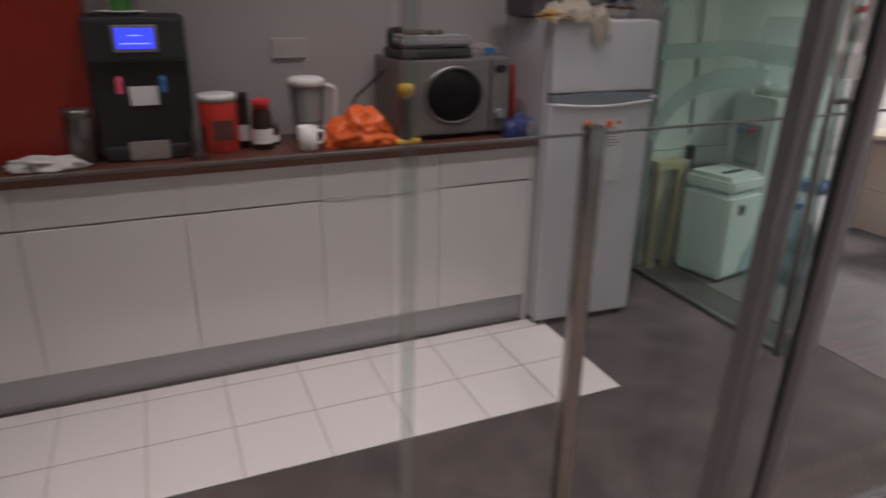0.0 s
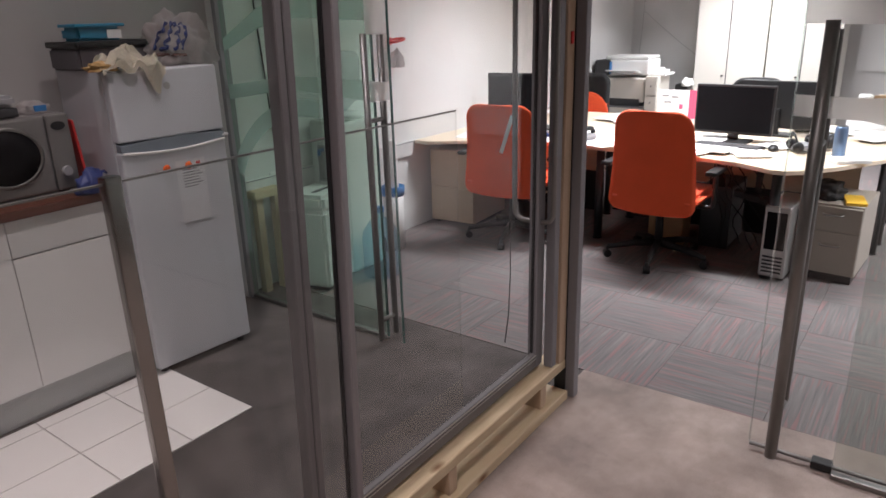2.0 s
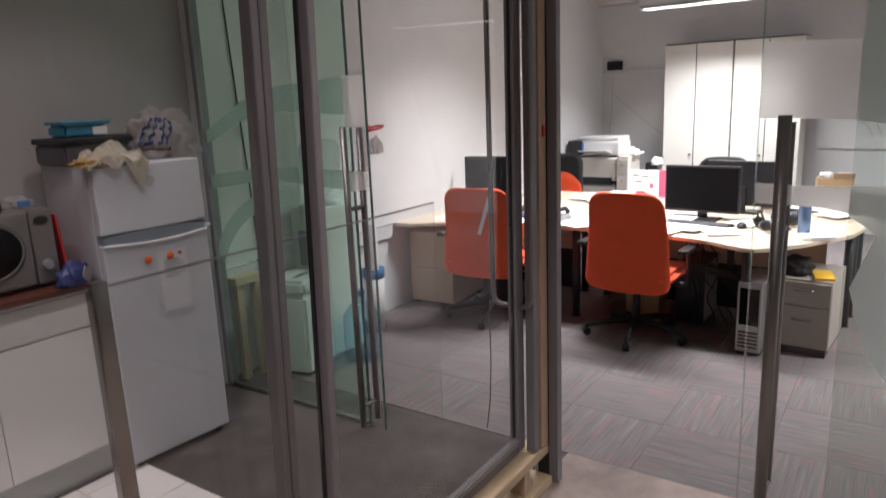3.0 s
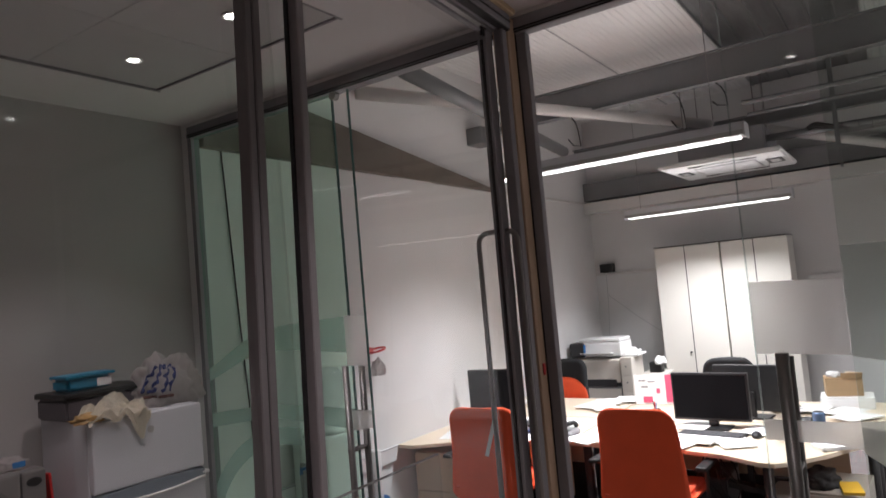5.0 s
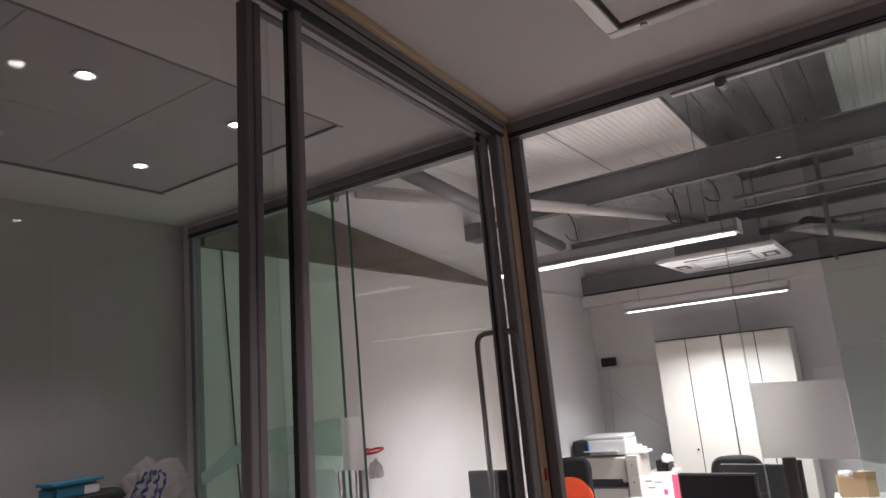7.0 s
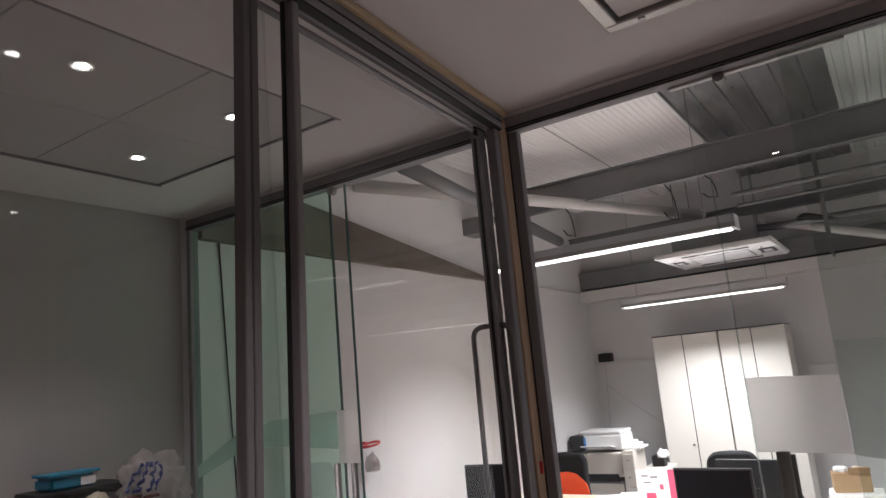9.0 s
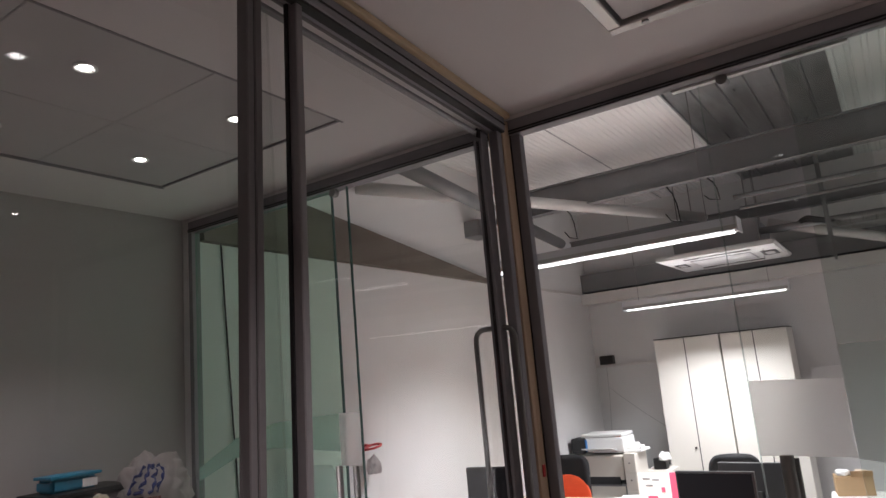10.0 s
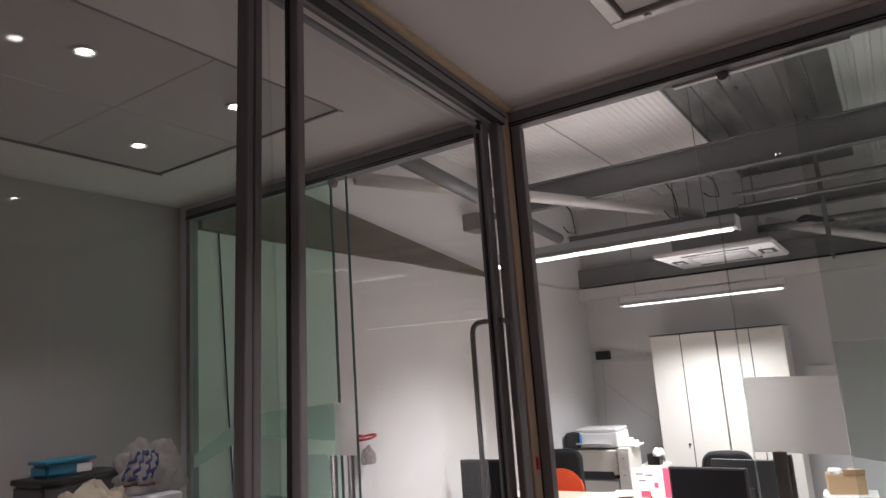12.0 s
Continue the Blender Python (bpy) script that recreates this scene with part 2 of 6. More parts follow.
M["orange_film"] = plain("orange_plastic_film", (0.82, 0.14, 0.025), 0.35, vary=0.12, big=14)
M["desk"] = wood("maple_desk", (0.80, 0.68, 0.53), (0.70, 0.57, 0.42), 1, 0.4)
M["desk_panel"] = wood("maple_panel", (0.62, 0.49, 0.35), (0.52, 0.39, 0.26), 1, 0.45)
M["beige_steel"] = plain("beige_steel", (0.37, 0.335, 0.285), 0.42, vary=0.05)
M["paper"] = plain("paper", (0.84, 0.84, 0.83), 0.8, vary=0.03, big=9)
M["faded_paper"] = plain("faded_paper", (0.66, 0.66, 0.68), 0.8, vary=0.03, big=9)
M["ink"] = plain("grey_ink", (0.28, 0.28, 0.29), 0.8, vary=0.1)
M["pink"] = plain("pink_card", (0.80, 0.10, 0.20), 0.6, vary=0.06)
M["blue"] = plain("blue_plastic", (0.03, 0.17, 0.42), 0.35, vary=0.1)
M["blue_tin"] = plain("blue_tin", (0.16, 0.24, 0.38), 0.35, 0.4, vary=0.1)
M["maroon"] = plain("maroon_print", (0.12, 0.04, 0.03), 0.5, vary=0.1)
M["navy"] = plain("navy_print", (0.02, 0.035, 0.15), 0.5, vary=0.1)
M["cyan"] = plain("blue_tub_plastic", (0.02, 0.22, 0.36), 0.35, vary=0.1)
M["red"] = plain("red_plastic", (0.62, 0.03, 0.03), 0.35, vary=0.1)
M["yellow"] = plain("yellow_plastic", (0.80, 0.48, 0.04), 0.4, vary=0.1)
M["sponge"] = plain("olive_sponge", (0.16, 0.14, 0.09), 0.9, vary=0.3, big=30)
M["green"] = plain("green_plastic", (0.05, 0.22, 0.04), 0.45, vary=0.15)
M["cloth"] = fabric("cream_towel", (0.72, 0.66, 0.54), 260)
M["rag"] = fabric("patterned_rag", (0.52, 0.32, 0.12), 200, 0.5)
M["white_cloth"] = fabric("white_cloth", (0.62, 0.60, 0.57), 260)
M["bag"] = film_mat("thin_bag_film", (0.60, 0.56, 0.55), 0.2)
M["clear_plastic"] = pane_mat("clear_plastic", (0.86, 0.88, 0.88), 0.06, 0.08)
M["blue_clear"] = pane_mat("blue_bottle_plastic", (0.66, 0.84, 0.92), 0.06, 0.05)
M["ceramic"] = plain("white_ceramic", (0.80, 0.79, 0.77), 0.2, vary=0.03)
M["coffee"] = plain("dark_coffee", (0.03, 0.014, 0.008), 0.4, vary=0.2)
M["tin_red"] = plain("red_tin", (0.55, 0.03, 0.02), 0.3, vary=0.12, big=20)
M["roof"] = plain("white_roof_sheet", (0.72, 0.71, 0.70), 0.5, 0.0, vary=0.05, big=0.8, bump=0.03)
M["roof_metal"] = plain("grey_roof_light", (0.24, 0.245, 0.245), 0.3, 0.45, vary=0.45, big=2.6, bump=0.04, stretch=(0.6, 3, 1))
M["roof_pale"] = plain("pale_roof_sheet", (0.50, 0.53, 0.50), 0.5, vary=0.08, big=0.8, bump=0.03)
M["steelwork"] = plain("grey_steelwork", (0.20, 0.20, 0.205), 0.5, 0.3, vary=0.12, big=1.5)
M["pipe"] = plain("white_pipe", (0.62, 0.60, 0.58), 0.45, vary=0.06)
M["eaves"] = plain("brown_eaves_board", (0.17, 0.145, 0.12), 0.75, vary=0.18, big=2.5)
M["cabinet"] = plain("cream_cabinet", (0.68, 0.655, 0.60), 0.4, vary=0.02, big=0.8, bump=0.02)
M["cardboard"] = plain("cardboard", (0.40, 0.27, 0.15), 0.85, vary=0.1, big=5)
M["cable"] = plain("black_cable", (0.012, 0.012, 0.012), 0.5, vary=0.2)
M["tube"] = glow("lit_tube", (0.98, 0.98, 1.0), TUBE_GLOW)
nt = M["tube"].node_tree
cells = nt.nodes.new("ShaderNodeMapRange")
cells.inputs["From Min"].default_value, cells.inputs["From Max"].default_value = 0.35, 0.62
cells.inputs["To Min"].default_value, cells.inputs["To Max"].default_value = TUBE_GLOW * 0.12, TUBE_GLOW
nt.links.new(noise_of(nt, coords(nt, (60, 9, 60)), 1.0, 3), cells.inputs["Value"])
nt.links.new(cells.outputs[0], nt.nodes["Principled BSDF"].inputs["Emission Strength"])
# added upward glow that brightens roof and upper walls, not a lamp lens
M["roof_fill"] = glow("roof_fill_glow", (1.0, 0.95, 0.98), UP_GLOW)
M["spot"] = glow("lit_downlight", (1.0, 0.96, 0.94), SPOT_GLOW)
M["lcd"] = glow("blue_display", (0.035, 0.055, 1.0), 1.5)
M["lcd"].node_tree.nodes["Principled BSDF"].inputs["Base Color"].default_value = (0.01, 0.012, 0.05, 1)
M["lcd_text"] = glow("display_bars", (0.25, 0.3, 1.0), 1.0)


# ---- mesh helpers
def part(name, bm, material, parent=None, label="", at=None, smooth=False):
    me = bpy.data.meshes.new(name)
    bm.to_mesh(me)
    bm.free()
    me.materials.append(material)
    if smooth:
        for p in me.polygons:
            p.use_smooth = True
    ob = new(name, me)
    if parent is not None:
        ob.parent = parent
    if at is not None:
        ob.matrix_basis = at
    if label:
        ob["label"] = label
    return ob


def thing(name, x, y, z=0.0, turn=0.0, label="", category="", group="", kind=""):
    e = new(name)
    e.empty_display_size = 0.05
    e.matrix_basis = pose(x, y, z, 0, 0, turn)
    return tagged(e, label, category, group, kind)


def box(x0, x1, y0, y1, z0, z1, bevel=0.0, seg=2, bm=None):
    b = bmesh.new()
    bmesh.ops.create_cube(b, size=1.0, matrix=Matrix.LocRotScale(((x0 + x1) / 2, (y0 + y1) / 2, (z0 + z1) / 2), None, (abs(x1 - x0), abs(y1 - y0), abs(z1 - z0))))
    if bevel:
        bmesh.ops.bevel(b, geom=b.edges[:], offset=bevel, segments=seg, profile=0.6, affect="EDGES")
    return join(bm, b)


def join(a, b):
    if a is None:
        return b
    me = bpy.data.meshes.new("tmp")
    b.to_mesh(me)
    b.free()
    a.from_mesh(me)
    bpy.data.meshes.remove(me)
    return a


def tube(points, r, seg=10, bm=None, caps=True):
    """A round bar along a line of points."""
    b = bmesh.new()
    pts = [Vector(p) for p in points]
    rings = []
    up = None
    for i, p in enumerate(pts):
        d = (pts[min(i + 1, len(pts) - 1)] - pts[max(i - 1, 0)]).normalized()
        if up is None:
            up = Vector((0, 0, 1)) if abs(d.z) < 0.9 else Vector((1, 0, 0))
        side = d.cross(up).normalized()
        up = side.cross(d).normalized()
        rr = r[i] if isinstance(r, (list, tuple)) else r
        rings.append([b.verts.new(p + rr * (math.cos(a) * side + math.sin(a) * up)) for a in (2 * math.pi * k / seg for k in range(seg))])
    for u, v in zip(rings, rings[1:]):
        for k in range(seg):
            b.faces.new((u[k], u[(k + 1) % seg], v[(k + 1) % seg], v[k]))
    if caps:
        b.faces.new(rings[0][::-1])
        b.faces.new(rings[-1])
    bmesh.ops.recalc_face_normals(b, faces=b.faces[:])
    return join(bm, b)


def lathe(profile, seg=24, at=(0, 0, 0), bm=None):
    """A turned shape: profile of (radius, height) from the bottom up."""
    b = bmesh.new()
    rings = [[b.verts.new((at[0] + r * math.cos(2 * math.pi * k / seg), at[1] + r * math.sin(2 * math.pi * k / seg), at[2] + z)) for k in range(seg)] for r, z in profile]
    for u, v in zip(rings, rings[1:]):
        for k in range(seg):
            b.faces.new((u[k], u[(k + 1) % seg], v[(k + 1) % seg], v[k]))
    b.faces.new(rings[0][::-1])
    b.faces.new(rings[-1])
    return join(bm, b)


def bent(points, corner=0.04, n=5):
    """Points of a bar with rounded corners."""
    pts = [Vector(p) for p in points]
    out = [pts[0]]
    for a, b, c in zip(pts, pts[1:], pts[2:]):
        u, v = (a - b).normalized() * corner, (c - b).normalized() * corner
        for k in range(n + 1):
            s = k / n
            out.append(b + u * (1 - s) ** 2 + v * s ** 2)
    return out + [pts[-1]]


def sagging(a, b, drop, n=10):
    a, b = Vector(a), Vector(b)
    return [a.lerp(b, k / n) - Vector((0, 0, drop * 4 * (k / n) * (1 - k / n))) for k in range(n + 1)]


def prism(outline, z0, z1, bevel=0.0, bm=None):
    """An upright slab over an outline of (x, y)."""
    b = bmesh.new()
    lo = [b.verts.new((x, y, z0)) for x, y in outline]
    f = b.faces.new(lo)
    r = bmesh.ops.extrude_face_region(b, geom=[f])
    bmesh.ops.translate(b, vec=(0, 0, z1 - z0), verts=[v for v in r["geom"] if isinstance(v, bmesh.types.BMVert)])
    bmesh.ops.recalc_face_normals(b, faces=b.faces[:])
    if bevel:
        bmesh.ops.bevel(b, geom=b.edges[:], offset=bevel, segments=2, affect="EDGES")
    return join(bm, b)


def turned(bm, m):
    bmesh.ops.transform(bm, matrix=m, verts=bm.verts[:])
    return bm


def crumpled(rx, ry, rz, at, seed, rough=0.25, cuts=4, flat=0.0):
    """A soft crumpled heap, flat below."""
    b = bmesh.new()
    bmesh.ops.create_icosphere(b, subdivisions=cuts, radius=1.0)
    for v in b.verts:
        d = v.co.copy()
        k = 1 + rough * noise.noise(d * 2.1 + Vector((seed, 0, 0))) + rough * 0.6 * noise.noise(d * 5.3 + Vector((0, seed, 0))) + rough * 0.3 * abs(noise.noise(d * 11.0 + Vector((0, 0, seed))))
        v.co = Vector((d.x * rx * k, d.y * ry * k, max(d.z * k, -flat if flat else -0.35) * rz))
    low = min(v.co.z for v in b.verts)
    for v in b.verts:
        v.co += Vector((at[0], at[1], at[2] - low))
    return b


def leaning(ob, origin):
    """The glass front stands a little out of plumb: away from the corner its head leans into the lobby."""
    for v in ob.data.vertices:
        v.co.y -= 0.0251 * v.co.z * min(1.5, 3.0 - (v.co.x + origin))
    return ob


def solid(name, bm, material, label, category="", kind="structure", smooth=False):
    return tagged(part(name, bm, material, smooth=smooth), label, category, "", kind)


# ---- floors
solid("floor_kitchen", box(-2.6, 3.24, YP, YW, -0.1, 0.0), M["carpet_dark"], "dark brown-grey carpet of the kitchen", "floor")
solid("floor_lobby", box(-2.6, 3.25, -2.6, YP, -0.1, 0.0), M["carpet_beige"], "worn beige carpet of the lobby", "floor")
office_floor = solid("floor_office", box(3.25, XB, -3.6, YW, -0.1, -0.008), M["grout"], "grey striped carpet tiles of the office", "floor")
tile_strip = solid("floor_tiles", box(-0.9, 2.135, 2.18, 2.875, 0.0005, 0.003), M["grout"], "white ceramic floor tiles before the kitchen units", "floor")

# ---- walls
solid("wall_north", box(XC, XB, YW, YW + 0.15, 0.0, ZR), M["office_wall"], "plain white painted long wall of the office", "wall")
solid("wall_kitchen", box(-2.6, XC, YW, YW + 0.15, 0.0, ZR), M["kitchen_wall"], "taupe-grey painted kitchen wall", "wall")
solid("wall_east", box(XB, XB + 0.15, -3.6, YW + 0.15, 0.0, ZR), M["plaster"], "grey-white end wall of the office", "wall")
# west and south walls are unseen, their dark colour only weakens reflections
solid("wall_west", box(-2.75, -2.6, -2.75, YW + 0.15, 0.0, ZR), M["unseen_wall"], "plain unseen wall, darkened to cut reflections", "wall")
solid("wall_south", box(-2.6, XC + 0.06, -2.75, -2.6, 0.0, ZR), M["unseen_wall"], "plain unseen wall behind the lobby, darkened to cut reflections", "wall")
solid("wall_office_south", box(XC + 0.06, XB, -3.75, -3.6, 0.0, ZR), M["plaster"], "plain painted office wall", "wall")
solid("wall_office_step", box(XC - 0.06, XC + 0.06, -3.75, -2.6, 0.0, ZR), M["plaster"], "short plain painted wall", "wall")
solid("wall_above_partition", box(XC - 0.05, XC + 0.05, -2.6, YW, ZC + 0.002, ZR), M["plaster"], "white plastered upstand above the glass partition", "wall")
solid("wall_pier", box(XC - 0.03, XC + 0.03, 3.25, YW, 0.0, ZC), M["plaster"], "narrow white wall nib beside the glass", "wall")

# ---- ceiling of lobby and kitchen, with openings for the board panel and the hatch
bm = None
PX0, PX1, PY0, PY1 = 0.68, 2.50, 1.585, 2.815     # board panel over the kitchen
HX0, HX1, HY0, HY1 = 1.97, 2.59, -0.17, 0.462      # hatch over the lobby
for x0, x1, y0, y1 in ((-2.6, PX0, PY0, PY1), (PX1, XC - 0.05, PY0, PY1), (-2.6, XC - 0.05, PY1, YW), (-2.6, XC - 0.05, HY1, PY0),
                       (-2.6, HX0, HY0, HY1), (HX1, XC - 0.05, HY0, HY1), (-2.6, XC - 0.05, -2.6, HY0)):
    bm = box(x0, x1, y0, y1, ZC, ZC + 0.08, bm=bm)
ceiling = solid("ceiling", bm, M["ceiling"], "white plastered ceiling over lobby and kitchen", "ceiling")

panel = thing("ceiling_panel", (PX0 + PX1) / 2, (PY0 + PY1) / 2, ZC, 0, "square white boards with narrow joints set in the ceiling", "ceiling panel", kind="structure")
bm = None
for i in range(3):
    for j in range(2):
        x0, y0 = PX0 + 0.018 + i * 0.598, PY0 + 0.018 + j * 0.598
        bm = box(x0 - 1.59 + 0.001, x0 - 1.59 + 0.597, y0 - 2.2 + 0.001, y0 - 2.2 + 0.597, 0.006, 0.03, 0.003, 1, bm)
part("boards", bm, M["ceil_tile"], panel)
bm = box(-0.93, 0.93, -0.63, 0.63, 0.03, 0.05)
part("backing", bm, M["ceil_tile"], panel)
bm = None
for x0, x1, y0, y1 in ((-0.925, 0.925, -0.615, -0.603), (-0.925, 0.925, 0.603, 0.615), (-0.925, -0.912, -0.603, 0.603), (0.899, 0.911, -0.603, 0.603)):
    bm = box(x0, x1, y0, y1, -0.002, 0.02, 0.001, 1, bm)
part("frame", bm, M["alu"], panel, "thin grey aluminium edge trim")

hatch = thing("ceiling_hatch", (HX0 + HX1) / 2, (HY0 + HY1) / 2, ZC, 0, "white access hatch with a bevelled metal frame", "hatch", kind="structure")
bm = None
w, h = (HX1 - HX0) / 2, (HY1 - HY0) / 2
for s in (-1, 1):
    bm = box(s * w, s * (w - 0.045), -h, h, -0.012, 0.03, 0.004, 1, bm)
    bm = box(-w + 0.045, w - 0.045, s * h, s * (h - 0.045), -0.012, 0.03, 0.004, 1, bm)
part("frame", bm, M["silver"], hatch, "satin aluminium frame")
part("door", box(-w + 0.055, w - 0.055, -h + 0.055, h - 0.055, 0.004, 0.025, 0.004), M["ceiling"], hatch)
part("latch", tube([(w - 0.03, h - 0.12, -0.02), (w - 0.03, h - 0.12, -0.008)], 0.012), M["steel"], hatch)


def downlight(x, y, watts, wide, group):
    d = thing("downlight", x, y, ZC, 0, "small round recessed ceiling downlight, switched on", "downlight", group)
    prof = [(0.038, 0.0), (0.038, -0.003), (0.031, -0.004), (0.027, 0.0), (0.025, 0.012)]
    part("rim", lathe(prof, 28), M["white_plastic"], d, smooth=True)
    part("lamp", lathe([(0.021, 0.003), (0.021, -0.001), (0.013, -0.003)], 24), M["spot"], d, "bright round lamp")
    beam = bpy.data.lights.new("downlight_beam", "SPOT")
    beam.energy, beam.color, beam.spot_size, beam.spot_blend, beam.shadow_soft_size = watts, WARM, radians(wide), 0.7, 0.03
    lamp = new("downlight_beam", beam)
    lamp.parent = d
    lamp.matrix_basis = pose(0, 0, -0.012)
    return d


# the last two are out of view, added to brighten the left units
for x, y in ((1.585, 1.85), (2.19, 1.86), (2.187, 2.5), (1.585, 2.5), (0.98, 1.86), (0.98, 2.5), (-0.35, 1.9), (-0.35, 2.4)):
    downlight(x, y, KITCHEN_WATTS, 94, "kitchen downlights")
# the last three are unseen, added behind the camera to light the lobby
for x, y in ((1.41, 0.243), (0.034, 0.314), (-0.717, -0.25), (0.9, -1.5), (2.2, -1.5), (-0.6, -1.7)):
    downlight(x, y, LOBBY_WATTS, 97, "lobby downlights")

# ---- office roof: ribbed sheets, lining up along x
def ribbed(x0, x1, y0, y1, z, pitch, rise, top, flat=0.55):
    """Sheet with trapezoid ribs that run along x, on its underside."""
    b = bmesh.new()
    outline = []
    n = max(1, round((y1 - y0) / pitch))
    p = (y1 - y0) / n
    for k in range(n):
        y = y0 + k * p
        slope = (1 - flat) * 0.25
        outline += [(y, z), (y + p * flat, z), (y + p * (flat + slope), z - rise), (y + p * (1 - slope), z - rise)]
    outline += [(y1, z), (y1, z + top), (y0, z + top)]
    a = [b.verts.new((x0, y, h)) for y, h in outline]
    c = [b.verts.new((x1, y, h)) for y, h in outline]
    for k in range(len(a)):
        b.faces.new((a[k], a[(k + 1) % len(a)], c[(k + 1) % len(a)], c[k]))
    bmesh.ops.recalc_face_normals(b, faces=b.faces[:])
    return b


roof = solid("roof_white", ribbed(XC, XB + 0.15, 1.12, YW + 0.15, ZR, 0.055, 0.006, 0.08), M["roof"], "white finely ribbed roof lining of the office", "ceiling")
solid("roof_light", ribbed(XC, XB + 0.15, -0.06, 1.12, ZR + 0.01, 0.19, 0.022, 0.07, 0.86), M["roof_metal"], "grey ribbed translucent roof light", "ceiling")
solid("roof_pale", ribbed(XC, XB + 0.15, -3.75, -0.06, ZR, 0.11, 0.012, 0.08), M["roof_pale"], "pale ribbed roof lining of the office", "ceiling")
solid("roof_joint", box(XC + 0.06, XB, 2.12, 2.13, ZR - 0.008, ZR - 0.001), M["grey_plastic"], "dark joint between roof panels", "ceiling")


def i_beam(x, z0, z1, y0, y1, name, label, half=0.055):
    bm = box(x - 0.006, x + 0.006, y0, y1, z0 + 0.012, z1 - 0.012)
    bm = box(x - half, x + half, y0, y1, z0, z0 + 0.012, 0.002, 1, bm)
    bm = box(x - half, x + half, y0, y1, z1 - 0.012, z1, 0.002, 1, bm)
    return tagged(part(name, bm, M["steelwork"]), label, "beam", "roof beams", "structure")


i_beam(6.9, 3.52, 3.80, -3.6, YW, "roof_beam", "grey painted steel roof beam")
i_beam(8.95, 3.45, 3.575, -3.6, YW, "roof_beam", "slim grey painted steel roof beam")
i_beam(4.1, 3.60, 3.88, -3.6, YW, "roof_beam", "grey painted steel roof beam")
solid("end_beam", box(XB - 0.16, XB, -3.6, YW, 2.90, 3.14, 0.006), M["steelwork"], "dark grey steel beam along the end wall", "beam")
solid("end_trunking", box(XB - 0.22, XB, -3.6, YW, 2.73, 2.875, 0.008), M["pipe"], "white boxed trunking along the end wall", "trunking")
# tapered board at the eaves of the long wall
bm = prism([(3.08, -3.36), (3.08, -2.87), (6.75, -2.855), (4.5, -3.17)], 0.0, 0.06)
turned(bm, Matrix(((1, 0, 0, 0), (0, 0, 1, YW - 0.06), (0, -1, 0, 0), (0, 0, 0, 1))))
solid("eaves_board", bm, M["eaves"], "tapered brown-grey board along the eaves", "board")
solid("wall_rail", box(5.0, XB, YW - 0.02, YW, 2.86, 2.885), M["pipe"], "thin white rail on the long wall", "rail")

# braces and pipes under the roof
solid("diagonal_pipe", tube([(4.57, 3.28, 3.5), (8.6, 1.50, 3.5)], 0.055, 16), M["pipe"], "white painted tubular roof brace", "pipe", smooth=True)
solid("diagonal_brace", tube([(4.18, 2.52, 3.4), (8.0, 3.04, 3.4)], 0.06, 14), M["steelwork"], "grey tubular roof brace", "pipe", smooth=True)
solid("wall_bracket", box(6.22, 6.46, 3.12, YW, 3.29, 3.46, 0.01), M["steelwork"], "grey steel bracket on the wall", "bracket")
for k, (a, b) in enumerate((((7.05, 0.9, 3.32), (7.1, -3.5, 3.32)), ((7.3, 0.9, 3.26), (7.35, -3.5, 3.26)), ((7.95, 0.95, 3.12), (8.3, -3.5, 3.10)))):
    solid("service_pipe", tube([a, b], (0.022, 0.016, 0.035)[k], 10), M["steelwork"], "thin grey service pipe under the roof", "pipe", smooth=True)
# cable basket
basket = thing("cable_basket", 7.5, -1.55, 2.985, 0, "wire cable basket hung under the roof", "cable tray", kind="structure")
bm = None
for x in (-0.12, -0.06, 0.0, 0.06, 0.12):
    bm = tube([(x, -2.0, 0), (x, 1.75, 0)], 0.004, 5, bm)
part("rails", bm, M["steel"], basket)
bm = None
for k in range(38):
    y = -2.0 + k * 0.1
    bm = tube([(-0.13, y, 0.06), (-0.13, y, -0.004), (0.13, y, -0.004), (0.13, y, 0.06)], 0.0035, 5, bm)
part("wires", bm, M["steel"], basket)
for x, y in ((-0.15, 1.77), (0.15, 1.77), (-0.15, -0.2), (0.15, -0.2)):
    part("hanger", box(x - 0.012, x + 0.012, y - 0.012, y + 0.012, -0.3, 1.0), M["steelwork"], basket, "slotted steel hanger")
solid("lower_brace", tube([(8.66, 0.86, 3.31), (8.9, -0.21, 2.97), (9.02, -0.75, 2.80)], 0.05, 14), M["pipe"], "white painted tubular roof brace", "pipe", smooth=True)


